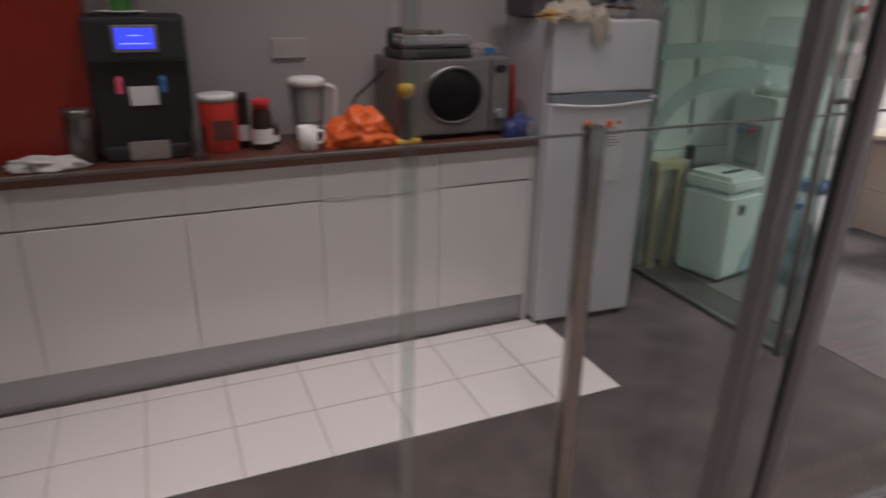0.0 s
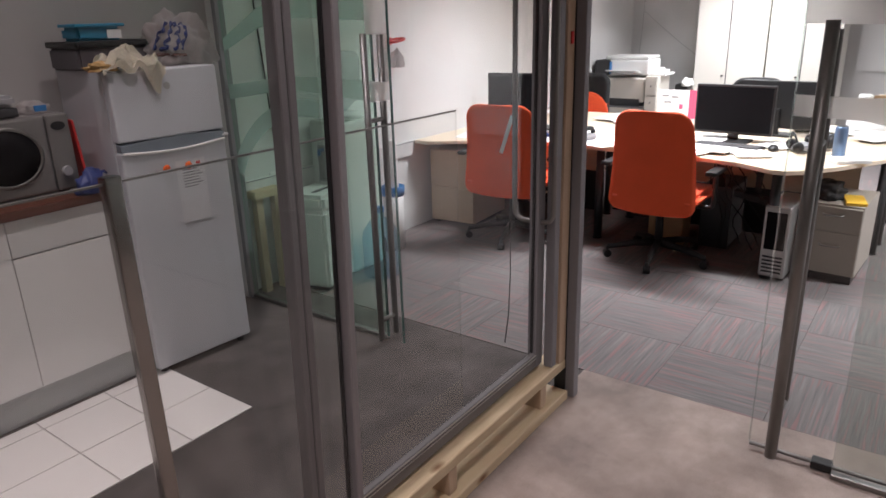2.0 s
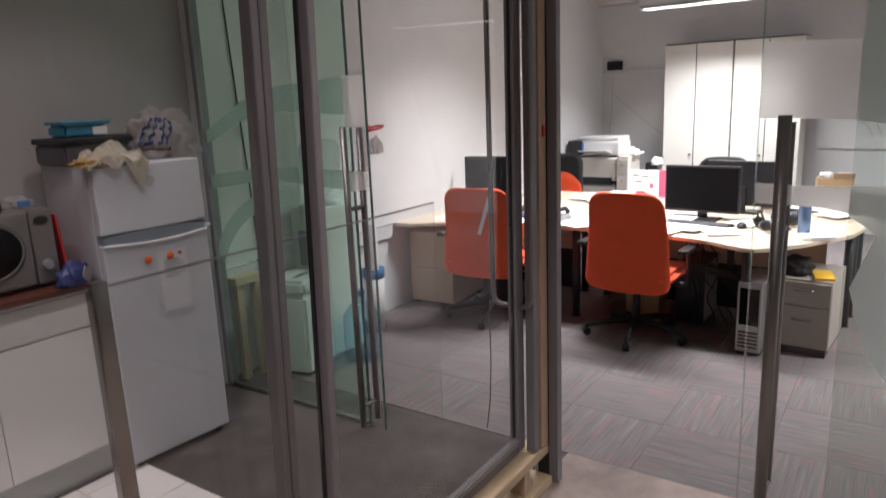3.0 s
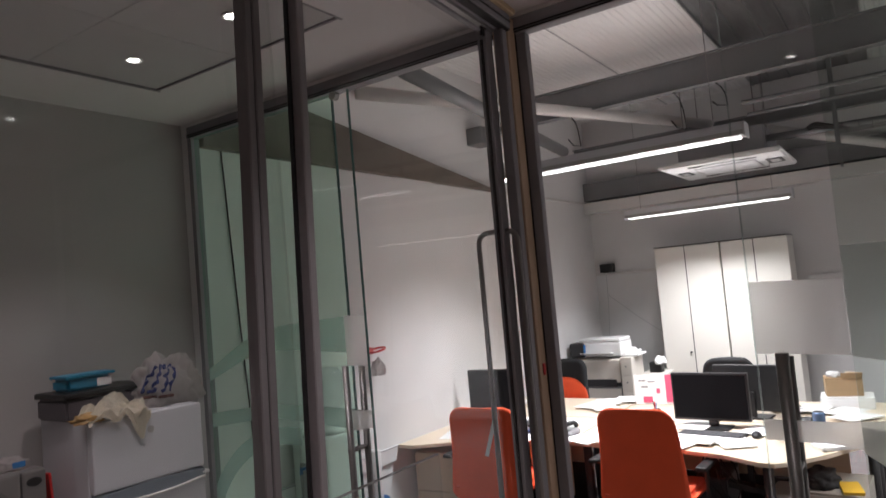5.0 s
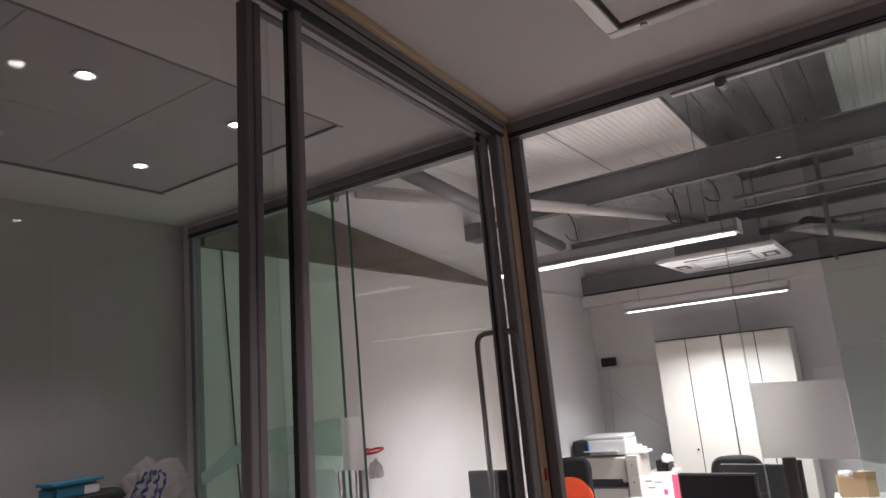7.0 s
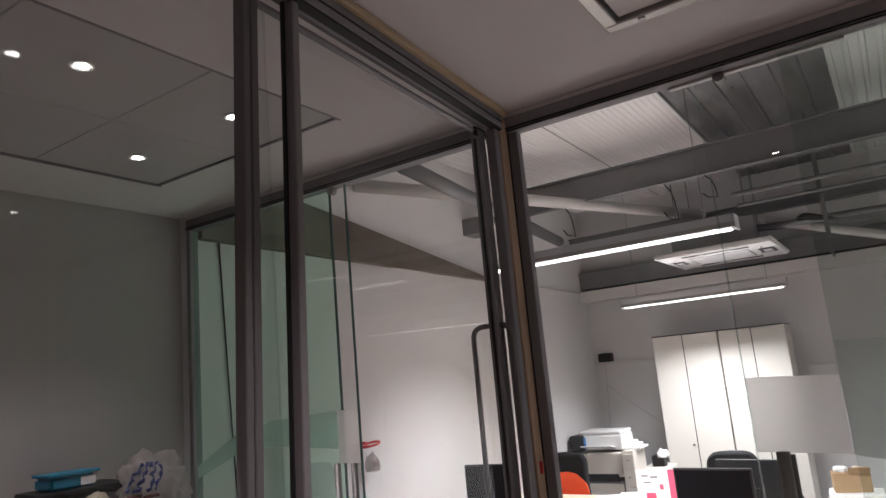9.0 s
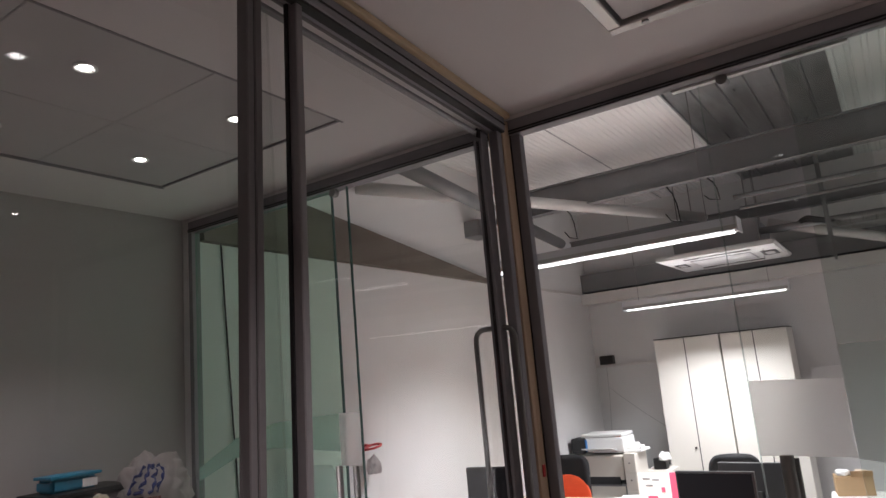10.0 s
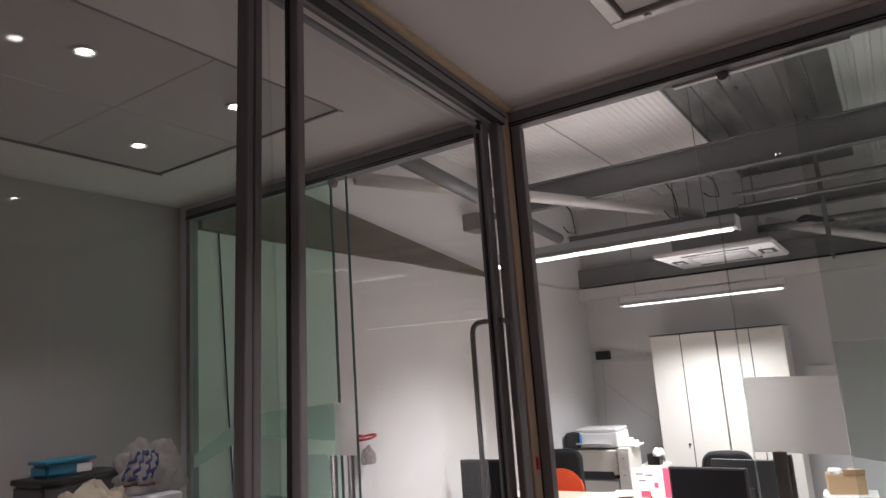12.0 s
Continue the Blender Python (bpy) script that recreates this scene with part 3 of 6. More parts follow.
def pendant(x, y0, y1, z, group="office tube lamps"):
    d = thing("tube_lamp", x, (y0 + y1) / 2, z, 0, "long slim pendant tube lamp with a prismatic lens, switched on", "lamp", group)
    L = (y1 - y0) / 2
    part("housing", prism([(-0.075, -L), (0.075, -L), (0.075, L), (-0.075, L)], -0.002, 0.085, 0.008), M["lamp_grey"], d)
    bm = box(-0.078, -0.07, -L, L, 0.0, 0.03)
    bm = box(0.07, 0.078, -L, L, 0.0, 0.03, bm=bm)
    part("side_rail", bm, M["silver"], d)
    part("end_cap", box(-0.078, 0.078, L, L + 0.012, -0.014, 0.085, 0.004), M["lamp_grey"], d)
    part("end_cap", box(-0.078, 0.078, -L - 0.012, -L, -0.014, 0.085, 0.004), M["lamp_grey"], d)
    part("lens", box(-0.05, 0.05, -L + 0.03, L - 0.03, -0.012, 0.008, 0.006), M["tube"], d, "glowing prismatic lens")
    # fill light for the roof, hidden on top of the housing
    part("roof_fill_strip", box(-0.04, 0.04, -L + 0.02, L - 0.02, 0.0835, 0.0862), M["roof_fill"], d, "added glowing strip that brightens the roof")
    lit = bpy.data.lights.new("tube_light", "AREA")
    lit.shape, lit.size, lit.size_y, lit.energy, lit.color, lit.spread = "RECTANGLE", 0.1, 2 * L - 0.5, TUBE_WATTS * L, COOL, radians(120)
    lamp = new("tube_light", lit)
    lamp.parent = d
    lamp.matrix_basis = pose(0, 0, -0.016)
    for s in (-0.8, 0.8):
        part("wire", tube([(0, s * L, 0.08), (0, s * L, ZR - z - 0.02)], 0.003, 5), M["steel"], d)
    return d


pendant(5.3, 0.62, 2.51, 2.72)
pendant(7.9, 0.683, 2.334, 2.50)
# two more lamps out of view, added to brighten the office
pendant(5.3, -2.9, -0.55, 2.72)
pendant(7.9, -2.7, -0.6, 2.50)

# ceiling air conditioner
ac = thing("air_conditioner", 8.25, 1.28, 2.93, 0, "white square ceiling cassette air conditioner", "air conditioner")
part("body", box(-0.42, 0.42, -0.42, 0.42, 0.05, 0.32, 0.01), M["grey_plastic"], ac)
part("fascia", prism([(-0.62, -0.58), (0.62, -0.58), (0.62, 0.58), (-0.62, 0.58)], 0.0, 0.05, 0.014), M["white_plastic"], ac)
part("grille", box(-0.28, 0.28, -0.3, 0.3, -0.006, 0.004, 0.003), M["grey_plastic"], ac, "grey louvred intake grille")
for k in range(9):
    part("slat", box(-0.262 + k * 0.062, -0.235 + k * 0.062, -0.285, 0.285, -0.012, -0.004), M["white_plastic"], ac)
for sx, sy, a, b in ((0, 0.45, 0.13, 0.06), (0, -0.45, 0.17, 0.075), (0.43, 0, 0.03, 0.33), (-0.43, 0, 0.03, 0.33)):
    part("air_flap", box(sx - a, sx + a, sy - b, sy + b, -0.005, 0.004, 0.002), M["dark_plastic"], ac, "dark air slot")
    part("flap_edge", box(sx - a * 0.55, sx + a * 0.55, sy - b * 0.55, sy + b * 0.55, -0.009, -0.004, 0.002), M["white_plastic"], ac)
for sx, sy in ((-0.35, -0.35), (0.35, 0.35), (0.35, -0.35), (-0.35, 0.35)):
    part("hanger", tube([(sx, sy, 0.3), (sx, sy, 1.06)], 0.006, 6), M["steel"], ac)

for k in range(3):
    part("cable", tube(bent([(-0.2 + 0.05 * k, -0.42, 0.2), (-0.22, -0.62 - 0.04 * k, 0.16), (-0.3, -0.85, 0.2 + 0.03 * k), (-0.6, -1.15, 0.09)], 0.08), 0.014, 8), M["cable"], ac, "black insulated cable", smooth=True)

# ---- long glass partition towards the office
head = solid("partition_header", box(XC - 0.03, XC + 0.03, -2.6, 3.25, 2.90, 2.966, 0.003, 1), M["alu"], "grey aluminium head channel of the glass partition", "frame")
solid("header_packing", box(XC - 0.026, XC + 0.03, -2.6, 3.25, 2.967, ZC - 0.001), M["ceiling"], "white filler strip above the head channel", "trim")
solid("header_groove", box(XC - 0.034, XC - 0.029, -2.6, 3.25, 2.902, 2.907), M["gasket"], "thin black gasket line under the head channel", "frame")
solid("header_groove", box(XC - 0.034, XC - 0.029, -2.6, 3.25, 2.913, 2.919), M["gasket"], "black gasket line in the head channel", "frame")
solid("partition_jamb", box(XC - 0.03, XC + 0.03, 3.215, 3.25, 0.0, 2.898, 0.003, 1), M["alu"], "grey aluminium wall channel of the glass partition", "frame")


def pane(name, x0, x1, y0, y1, z0, z1, mat, parent, label=""):
    b = box(x0, x1, y0, y1, z0, z1)
    thin = 0 if abs(x1 - x0) < abs(y1 - y0) else 1
    bmesh.ops.delete(b, geom=[f for f in b.faces if f.normal[thin] > 0.9], context="FACES_ONLY")
    p = part(name, b, mat, parent, label)
    p.visible_shadow = False
    return p


def film(outline, x, parent, mat, label):
    """Frosted shape on a pane at x, outline of (y, z)."""
    b = bmesh.new()
    vs = [b.verts.new((x, y, z)) for y, z in outline]
    b.faces.new(vs)
    o = part("frosted_film", b, mat, parent, label)
    o.visible_shadow = False
    return o


def arc_band(cy, cz, r0, r1, a0, a1, n=16):
    """A curved band between two radii, angles in degrees from +y towards +z."""
    outer = [(cy + r1 * math.cos(radians(a0 + (a1 - a0) * k / n)), cz + r1 * math.sin(radians(a0 + (a1 - a0) * k / n))) for k in range(n + 1)]
    inner = [(cy + r0 * math.cos(radians(a0 + (a1 - a0) * k / n)), cz + r0 * math.sin(radians(a0 + (a1 - a0) * k / n))) for k in range(n + 1)]
    return outer + inner[::-1]


left = thing("glass_partition", XC, 2.6, 0, 0, "green-tinted fixed glass screen with frosted curved bands", "glass partition", kind="structure")
pane("pane", -0.006, 0.006, 2.12 - 2.6, 3.215 - 2.6, 0.012, 2.90, M["glass_green"], left)
part("pane_edge", box(-0.0065, 0.0065, 2.114 - 2.6, 2.12 - 2.6, 0.012, 2.90), M["glass_edge"], left)
part("bottom_channel", box(-0.016, 0.016, -0.48, 0.615, 0.0, 0.022, 0.003, 1), M["steel"], left)
film([(-0.48, 1.62), (-0.48, 1.80), (0.0, 1.77), (0.3, 1.70), (0.61, 1.55), (0.61, 1.48), (0.3, 1.60), (0.0, 1.645)], -0.0075, left, M["film_green"], "frosted band")
film([(-0.48, 1.25), (-0.48, 1.35), (0.1, 1.36), (0.61, 1.30), (0.61, 1.22), (0.1, 1.29)], -0.0075, left, M["film_green"], "frosted band")
film(arc_band(-0.02, 0.50, 0.655, 0.745, 25, 97), -0.0075, left, M["film_green"], "frosted curved band")

door_l = thing("glass_door", XC, 2.3, 0, 0, "frameless sliding glass door standing half open", "door", "office glass doors")
pane("pane", -0.035, -0.025, 1.99 - 2.3, 2.78 - 2.3, 0.02, 2.89, M["glass"], door_l)
part("pane_edge", box(-0.0355, -0.0245, 1.984 - 2.3, 1.99 - 2.3, 0.02, 2.89), M["glass_edge"], door_l, "dark green polished edge")
film([(1.99 - 2.3, 1.56), (1.99 - 2.3, 1.80), (2.12 - 2.3, 1.80), (2.12 - 2.3, 1.56)], -0.0365, door_l, M["film"], "frosted band")
film([(1.99 - 2.3, 1.27), (1.99 - 2.3, 1.35), (2.12 - 2.3, 1.35), (2.12 - 2.3, 1.25)], -0.0365, door_l, M["film"], "frosted band")
part("roller", tube([(-0.05, 2.07 - 2.3, 2.875), (-0.02, 2.07 - 2.3, 2.875)], 0.022, 16), M["steel"], door_l)
part("roller", tube([(-0.05, 2.7 - 2.3, 2.875), (-0.02, 2.7 - 2.3, 2.875)], 0.022, 16), M["steel"], door_l)
for x in (-0.085, 0.03):
    part("pull_bar", tube([(x, 2.09 - 2.3, 0.035), (x, 2.09 - 2.3, 1.565)], 0.016, 16), M["steel"], door_l, "long round steel pull bar", smooth=True)
for z in (0.14, 1.17):
    part("standoff", tube([(-0.10, 2.09 - 2.3, z), (0.045, 2.09 - 2.3, z)], 0.012, 12), M["steel"], door_l, smooth=True)

door_r = thing("glass_door", XC, 0.1, 0, 0, "frameless glass door with frosted bands and a tall pull bar", "door", "office glass doors")
pane("pane", 0.03, 0.04, -0.28, 0.205, 0.03, 2.89, M["glass"], door_r)
part("pane_edge", box(0.0295, 0.0405, 0.205, 0.209, 0.03, 2.89), M["glass_edge_pale"], door_r, "pale polished edge")
part("bottom_rail", tube([(0.035, -0.28, 0.02), (0.035, 0.205, 0.02)], 0.008, 10), M["steel"], door_r)
part("pivot", box(0.01, 0.06, -0.08, -0.01, 0.004, 0.036, 0.006), M["black_plastic"], door_r, "black pivot shoe")
film([(-0.075, 1.56), (-0.075, 1.805), (0.205, 1.815), (0.205, 1.57)], 0.0285, door_r, M["film"], "frosted band")
film([(-0.28, 1.25), (-0.28, 1.36), (0.0, 1.345), (0.205, 1.35), (0.205, 1.28), (0.0, 1.275), (-0.1, 1.255)], 0.0285, door_r, M["film"], "frosted band")
part("pull_bar", tube([(-0.055, 0.115, 0.045), (-0.055, 0.115, 1.58)], 0.021, 18), M["steel"], door_r, "tall round steel pull bar", smooth=True)
part("pull_bar", tube([(0.105, 0.115, 0.2), (0.105, 0.115, 1.55)], 0.013, 14), M["steel"], door_r, "steel pull bar", smooth=True)
for z in (0.2, 1.19):
    part("standoff", tube([(-0.05, 0.115, z), (0.1, 0.115, z)], 0.011, 12), M["steel"], door_r)
part("roller", tube([(0.01, 0.12, 2.885), (0.06, 0.12, 2.885)], 0.02, 16), M["steel"], door_r)
part("top_track", box(0.022, 0.048, -0.28, 0.3, 2.892, 2.90), M["white_plastic"], door_r)

right = thing("glass_partition", XC, -1.4, 0, 0, "clear fixed glass screen with frosted bands", "glass partition", kind="structure")
pane("pane", -0.006, 0.006, -1.2, 1.42, 0.012, 2.90, M["glass_grey"], right)
part("bottom_channel", box(-0.016, 0.016, -1.2, 1.42, 0.0, 0.022, 0.003, 1), M["steel"], right)
film([(-1.2, 1.50), (-1.2, 1.91), (1.28, 1.91), (1.42, 1.91), (1.42, 1.56), (1.3, 1.54)], -0.0075, right, M["film_shaded"], "frosted band")
film([(-1.2, 0.55), (-1.2, 1.31), (1.25, 1.31), (1.42, 1.34), (1.42, 1.26), (1.34, 1.20), (1.40, 1.02), (1.34, 0.8), (1.2, 0.62)], -0.0075, right, M["film_shaded"], "frosted curved field")

# ---- glass front of the kitchen
front = thing("kitchen_glass_front", 1.3, YP, 0, 0, "grey framed glass front of the kitchen on a pine base", "glass partition", kind="structure")
ox = 1.3


def fp(name, x0, x1, y0, y1, z0, z1, mat, label="", bevel=0.003):
    return leaning(part(name, box(x0 - ox, x1 - ox, y0, y1, z0, z1, bevel, 1), mat, front, label), ox)


fp("post", 1.660, 1.685, -0.02, 0.02, 0.19, 2.90, M["alu_dark"], "dark grey aluminium post")
fp("gasket", 1.654, 1.660, 0.009, 0.0205, 0.19, 2.90, M["gasket"], bevel=0)
fp("post", 2.866, 2.908, -0.02, 0.02, 0.19, 2.90, M["alu"], "grey aluminium post")
part("timber_post", box(2.914 - ox, 2.975 - ox, -0.03, 0.04, 0.19, 2.96, 0.003, 1), M["pine_up"], front, "bare pine post")
fp("jamb_gasket", 2.976, 2.984, -0.03, 0.02, 0.0, 2.90, M["gasket"], bevel=0)
fp("jamb", 2.985, 3.030, -0.07, 0.03, 0.0, 2.90, M["alu"], "grey aluminium jamb")
for x0, x1 in ((-2.6, 1.5), (1.5, 2.91)):
    fp("head", x0, x1, -0.04, 0.02, 2.90, 2.957, M["alu"], "grey aluminium head rail")
    fp("head_gasket", x0, x1, -0.036, -0.004, 2.893, 2.90, M["gasket"], bevel=0)
    fp("head_gasket", x0, x1, -0.0425, -0.0405, 2.922, 2.928, M["gasket"], bevel=0)
    fp("timber_head", x0, x1 + (0.03 if x1 > 2 else 0), -0.055, 0.03, 2.959, 2.983, M["pine"], "bare pine packing strip")
    fp("inner_head", x0, x1, 0.022, 0.034, 2.90, 2.957, M["alu_stile"], "grey sliding track")
for x0, x1 in ((-2.6, 0.760), (0.780, 1.653)):
    pane("pane", x0 - ox, x1 - ox, -0.02, -0.01, 0.21, 2.90, M["glass"], front)
fp("pane_joint", 0.760, 0.780, -0.0205, -0.0095, 0.21, 2.90, M["glass_edge_pale"], "pale glass butt joint", bevel=0)
fp("sill", -2.6, 1.655, -0.05, 0.01, 0.19, 0.235, M["alu"], "grey aluminium sill")

base = thing("pine_base", 0.2, YP, 0, 0, "rough pine batten frame under the glass front", "timber base", kind="structure")
part("batten", box(-2.8, 2.77, -0.05, 0.06, 0.0, 0.042, 0.004, 1), M["pine"], base, "pine bottom batten with knots")
part("batten", box(-2.8, 2.79, -0.03, 0.075, 0.142, 0.186, 0.004, 1), M["pine"], base, "pine top batten with knots")
for x in (-2.2, -1.6, -0.9, -0.25, 0.5, 1.22, 1.90, 2.56):
    part("block", box(x, x + 0.05, -0.026, 0.055, 0.042, 0.142, 0.003, 1), M["pine_up"], base)

# sliding door, partly open
sl = thing("sliding_door", 2.15, 1.15, 0, 0, "grey framed sliding glass door, slightly open", "door")


def sp(name, x0, x1, y0, y1, z0, z1, mat, label="", bevel=0.003):
    return leaning(part(name, box(x0 - 2.15, x1 - 2.15, y0, y1, z0, z1, bevel, 1), mat, sl, label), 2.15)


sp("stile", 1.535, 1.558, -0.02, 0.02, 0.2, 2.89, M["alu_stile"])
sp("stile", 1.561, 1.585, -0.02, 0.02, 0.2, 2.89, M["alu_stile"])
sp("stile_groove", 1.558, 1.561, -0.016, 0.016, 0.2, 2.89, M["gasket"], bevel=0)
sp("stile", 2.812, 2.872, -0.02, 0.02, 0.2, 2.89, M["alu"])
sp("gasket", 2.808, 2.812, -0.006, 0.006, 0.27, 2.85, M["gasket"], bevel=0)
sp("bottom_rail", 1.585, 2.812, -0.02, 0.004, 0.2, 0.268, M["alu_stile"])
sp("bottom_bead", 1.585, 2.812, -0.023, -0.02, 0.258, 0.263, M["silver"], "pale glazing bead", bevel=0)
sp("bottom_bead", 1.585, 2.812, -0.023, -0.02, 0.244, 0.248, M["silver"], "pale glazing bead", bevel=0)
sp("top_rail", 1.585, 2.812, -0.012, 0.012, 2.878, 2.89, M["alu"])
leaning(pane("pane", 1.585 - 2.15, 2.806 - 2.15, -0.005, 0.005, 0.268, 2.878, M["glass"], sl), 2.15)
for s_, off in ((-1, 0.075), (1, 0.10)):
    part("door_handle", tube(bent([(0.69, s_ * 0.02, 2.09), (0.69, s_ * off, 2.09), (0.69, s_ * off, 0.84), (0.69, s_ * 0.02, 0.84)], 0.05), 0.0105, 12), M["steel"], sl, "long bent steel pull handle", smooth=True)
part("roller_block", box(2.79 - 2.15, 2.83 - 2.15, -0.03, -0.021, 2.86, 2.90, 0.005), M["black_plastic"], sl)
part("hanging_cord", tube([(0.665, 0.11, 0.89), (0.672, 0.11, 0.75), (0.675, 0.11, 0.6), (0.66, 0.11, 0.42), (0.63, 0.11, 0.3)], 0.0025, 5), M["cable"], sl, "thin black cord")
solid("red_tag", box(2.935, 2.952, 1.062, 1.069, 1.515, 1.56, 0.003), M["red"], "small red tag on the pine post", "tag", kind="thing")

# low glass screen behind the front
scr = thing("low_glass_screen", 1.2, 1.25, 0, 0, "low clear glass screen with a square steel post", "glass screen", kind="structure")
pane("pane", -2.6, 0.0, -0.004, 0.004, 0.03, 1.318, M["glass"], scr)
pane("pane", 0.034, 1.24, -0.004, 0.004, 0.03, 1.318, M["glass"], scr)
part("top_edge", box(-2.6, 0.0, -0.0045, 0.0045, 1.318, 1.3225), M["steel"], scr)
part("top_edge", box(0.034, 1.24, -0.0045, 0.0045, 1.318, 1.3225), M["steel"], scr)
part("post", box(-0.002, 0.034, -0.015, 0.015, 0.0, 1.335, 0.004, 2), M["chrome"], scr, "square polished steel post")
from mathutils.bvhtree import BVHTree


# ================= kitchen =================
def base_unit(x0, x1, doors):
    """A base unit with a drawer over one or two doors."""
    w = x1 - x0
    u = thing("base_unit", (x0 + x1) / 2, 2.88, 0, 0, "white gloss kitchen base unit with a drawer", "kitchen unit", "kitchen base units")
    part("body", box(-w / 2 + 0.001, w / 2 - 0.001, 0.02, 0.41, 0.145, 0.897), M["carcass"], u)
    part("drawer_front", box(-w / 2 + 0.0015, w / 2 - 0.0015, 0.0, 0.019, 0.741, 0.893, 0.0015, 1), M["gloss_white"], u)
    for k in range(doors):
        a = -w / 2 + k * w / doors
        part("door", box(a + 0.0015, a + w / doors - 0.0015, 0.0, 0.019, 0.15, 0.733, 0.0015, 1), M["gloss_white"], u)
    return u


units = []
for x0, x1 in ((-1.64, -1.11), (-1.11, -0.575), (-0.575, -0.04), (-0.04, 0.52), (0.52, 1.055), (1.055, 1.588), (1.588, 2.045)):
    units.append(base_unit(x0, x1, 1))
# highlight in the drawer gap, made as a thin white strip
part("gap_highlight", box(-0.26, 0.26, -0.003, 0.012, 0.7345, 0.7395), M["white_plastic"], units[5], "white strip imitating the highlight in the drawer gap")
tagged(part("plinth", box(-1.64, 2.045, 2.905, 2.92, 0.003, 0.143), M["plinth"]), "grey plinth board under the kitchen units", "plinth", kind="structure")
tagged(part("end_panel", box(2.047, 2.063, 2.875, YW - 0.002, 0.0, 0.897, 0.001, 1), M["gloss_white"]), "white end panel beside the fridge", "panel", kind="structure")
tagged(part("worktop", box(-1.66, 2.066, 2.852, YW - 0.003, 0.899, 0.939, 0.004, 2), M["worktop"]), "dark red-brown wooden worktop", "worktop", kind="structure")
red = thing("wall_cupboard", -0.61, 3.08, 0.94, 0, "tall glossy red cupboard standing on the worktop", "cupboard")
part("body", box(-0.88, 0.88, 0.018, 0.215, 0.0, 1.5, 0.002, 1), M["red_gloss"], red)
for a in (-0.88, -0.29, 0.30):
    part("door", box(a + 0.002, a + 0.578, 0.0, 0.017, 0.003, 1.497, 0.002, 1), M["red_gloss"], red)

# fridge-freezer
fr = thing("fridge_freezer", 2.33, 2.769, 0, -3.3, "white fridge-freezer with a moulded grey handle strip", "fridge")
part("body", box(-0.262, 0.262, 0.055, 0.50, 0.03, 1.447, 0.006), M["fridge"], fr)
part("freezer_door", box(-0.262, 0.262, 0.0, 0.052, 1.142, 1.445, 0.010, 3), M["fridge"], fr)
part("fridge_door", box(-0.262, 0.262, 0.0, 0.052, 0.035, 1.098, 0.010, 3), M["fridge"], fr)
bm = bmesh.new()
n = 24
rows = []
for k in range(n + 1):
    s = k / n
    x = -0.258 + 0.516 * s
    dip = 0.016 * math.sin(math.pi * min(1, max(0, (s - 0.08) / 0.84)))
    rows.append([bm.verts.new(v) for v in ((x, -0.003, 1.128 + 0.014 * math.sin(math.pi * s)), (x, -0.004, 1.100 - dip), (x, 0.04, 1.100 - dip), (x, 0.04, 1.141))])
for a, b in zip(rows, rows[1:]):
    for q in range(4):
        bm.faces.new((a[q], a[(q + 1) % 4], b[(q + 1) % 4], b[q]))
bm.faces.new(rows[0])
bm.faces.new(rows[-1][::-1])
bmesh.ops.recalc_face_normals(bm, faces=bm.faces[:])
part("handle_strip", bm, M["fridge_grey"], fr, "grey curved handle recess")
bm = tube([(-0.255 + 0.51 * k / 20, -0.011, 1.096 - 0.016 * math.sin(math.pi * k / 20)) for k in range(21)], 0.006, 8)
part("handle_lip", bm, M["white_plastic"], fr, "white moulded lip", smooth=True)
part("hinge", box(0.245, 0.285, -0.004, 0.05, 1.106, 1.118, 0.003), M["white_plastic"], fr)
part("badge", lathe([(0.016, 0), (0.016, 0.002)], 20), M["silver"], fr, at=pose(0.0, -0.001, 1.37, 90, 0, 0))
for x in (-0.22, 0.22):
    for y in (0.04, 0.45):
        part("foot", lathe([(0.018, 0), (0.018, 0.032)], 12, (x, y, 0)), M["black_plastic"], fr)
note = thing("notice", 2.385, 2.7615, 0.725, -3.3, "printed white notice held by an orange magnet", "paper")
part("sheet", box(-0.075, 0.075, -0.002, -0.0008, 0.0, 0.30), M["faded_paper"], note)
for k in range(7):
    part("text_bar", box(-0.045, 0.03 + 0.012 * (k % 3), -0.0028, -0.002, 0.25 - k * 0.0135, 0.255 - k * 0.0135), M["ink"], note)
part("letterhead", box(0.03, 0.05, -0.0028, -0.002, 0.27, 0.285), M["red"], note)
for x, y, z in ((2.262, 2.768, 1.0), (2.372, 2.7605, 0.998)):
    mg = thing("magnet", x, y, z, -3.3, "small orange plastic fridge magnet", "magnet", "fridge magnets")
    part("body", lathe([(0.017, 0.0), (0.019, 0.004), (0.013, 0.010)], 16), M["orange_film"], mg, at=pose(0, -0.003, 0, 90, 0, 0), smooth=True)

litter = thing("sweet_packet", 2.70, 3.16, 0, 20, "crumpled blue and white packet on the floor behind the fridge", "packet")
part("wrapper", crumpled(0.055, 0.035, 0.05, (0, 0, 0), 17.0, 0.4), M["navy"], litter, smooth=True)
part("lining", turned(box(-0.03, 0.03, -0.04, -0.034, 0.005, 0.05, 0.003), pose(0, 0, 0, 0, 20, 0)), M["paper"], litter, "white inner side")
crate = thing("storage_box", 2.25, 3.08, 1.449, 0, "dark grey lidded storage box on the fridge", "box")
part("body", turned(prism([(-0.2, -0.13), (0.2, -0.13), (0.2, 0.13), (-0.2, 0.13)], 0.0, 0.095, 0.01), Matrix.Identity(4)), M["crate"], crate)
part("lid", box(-0.208, 0.208, -0.138, 0.138, 0.095, 0.122, 0.008), M["black_plastic"], crate, "black lid")
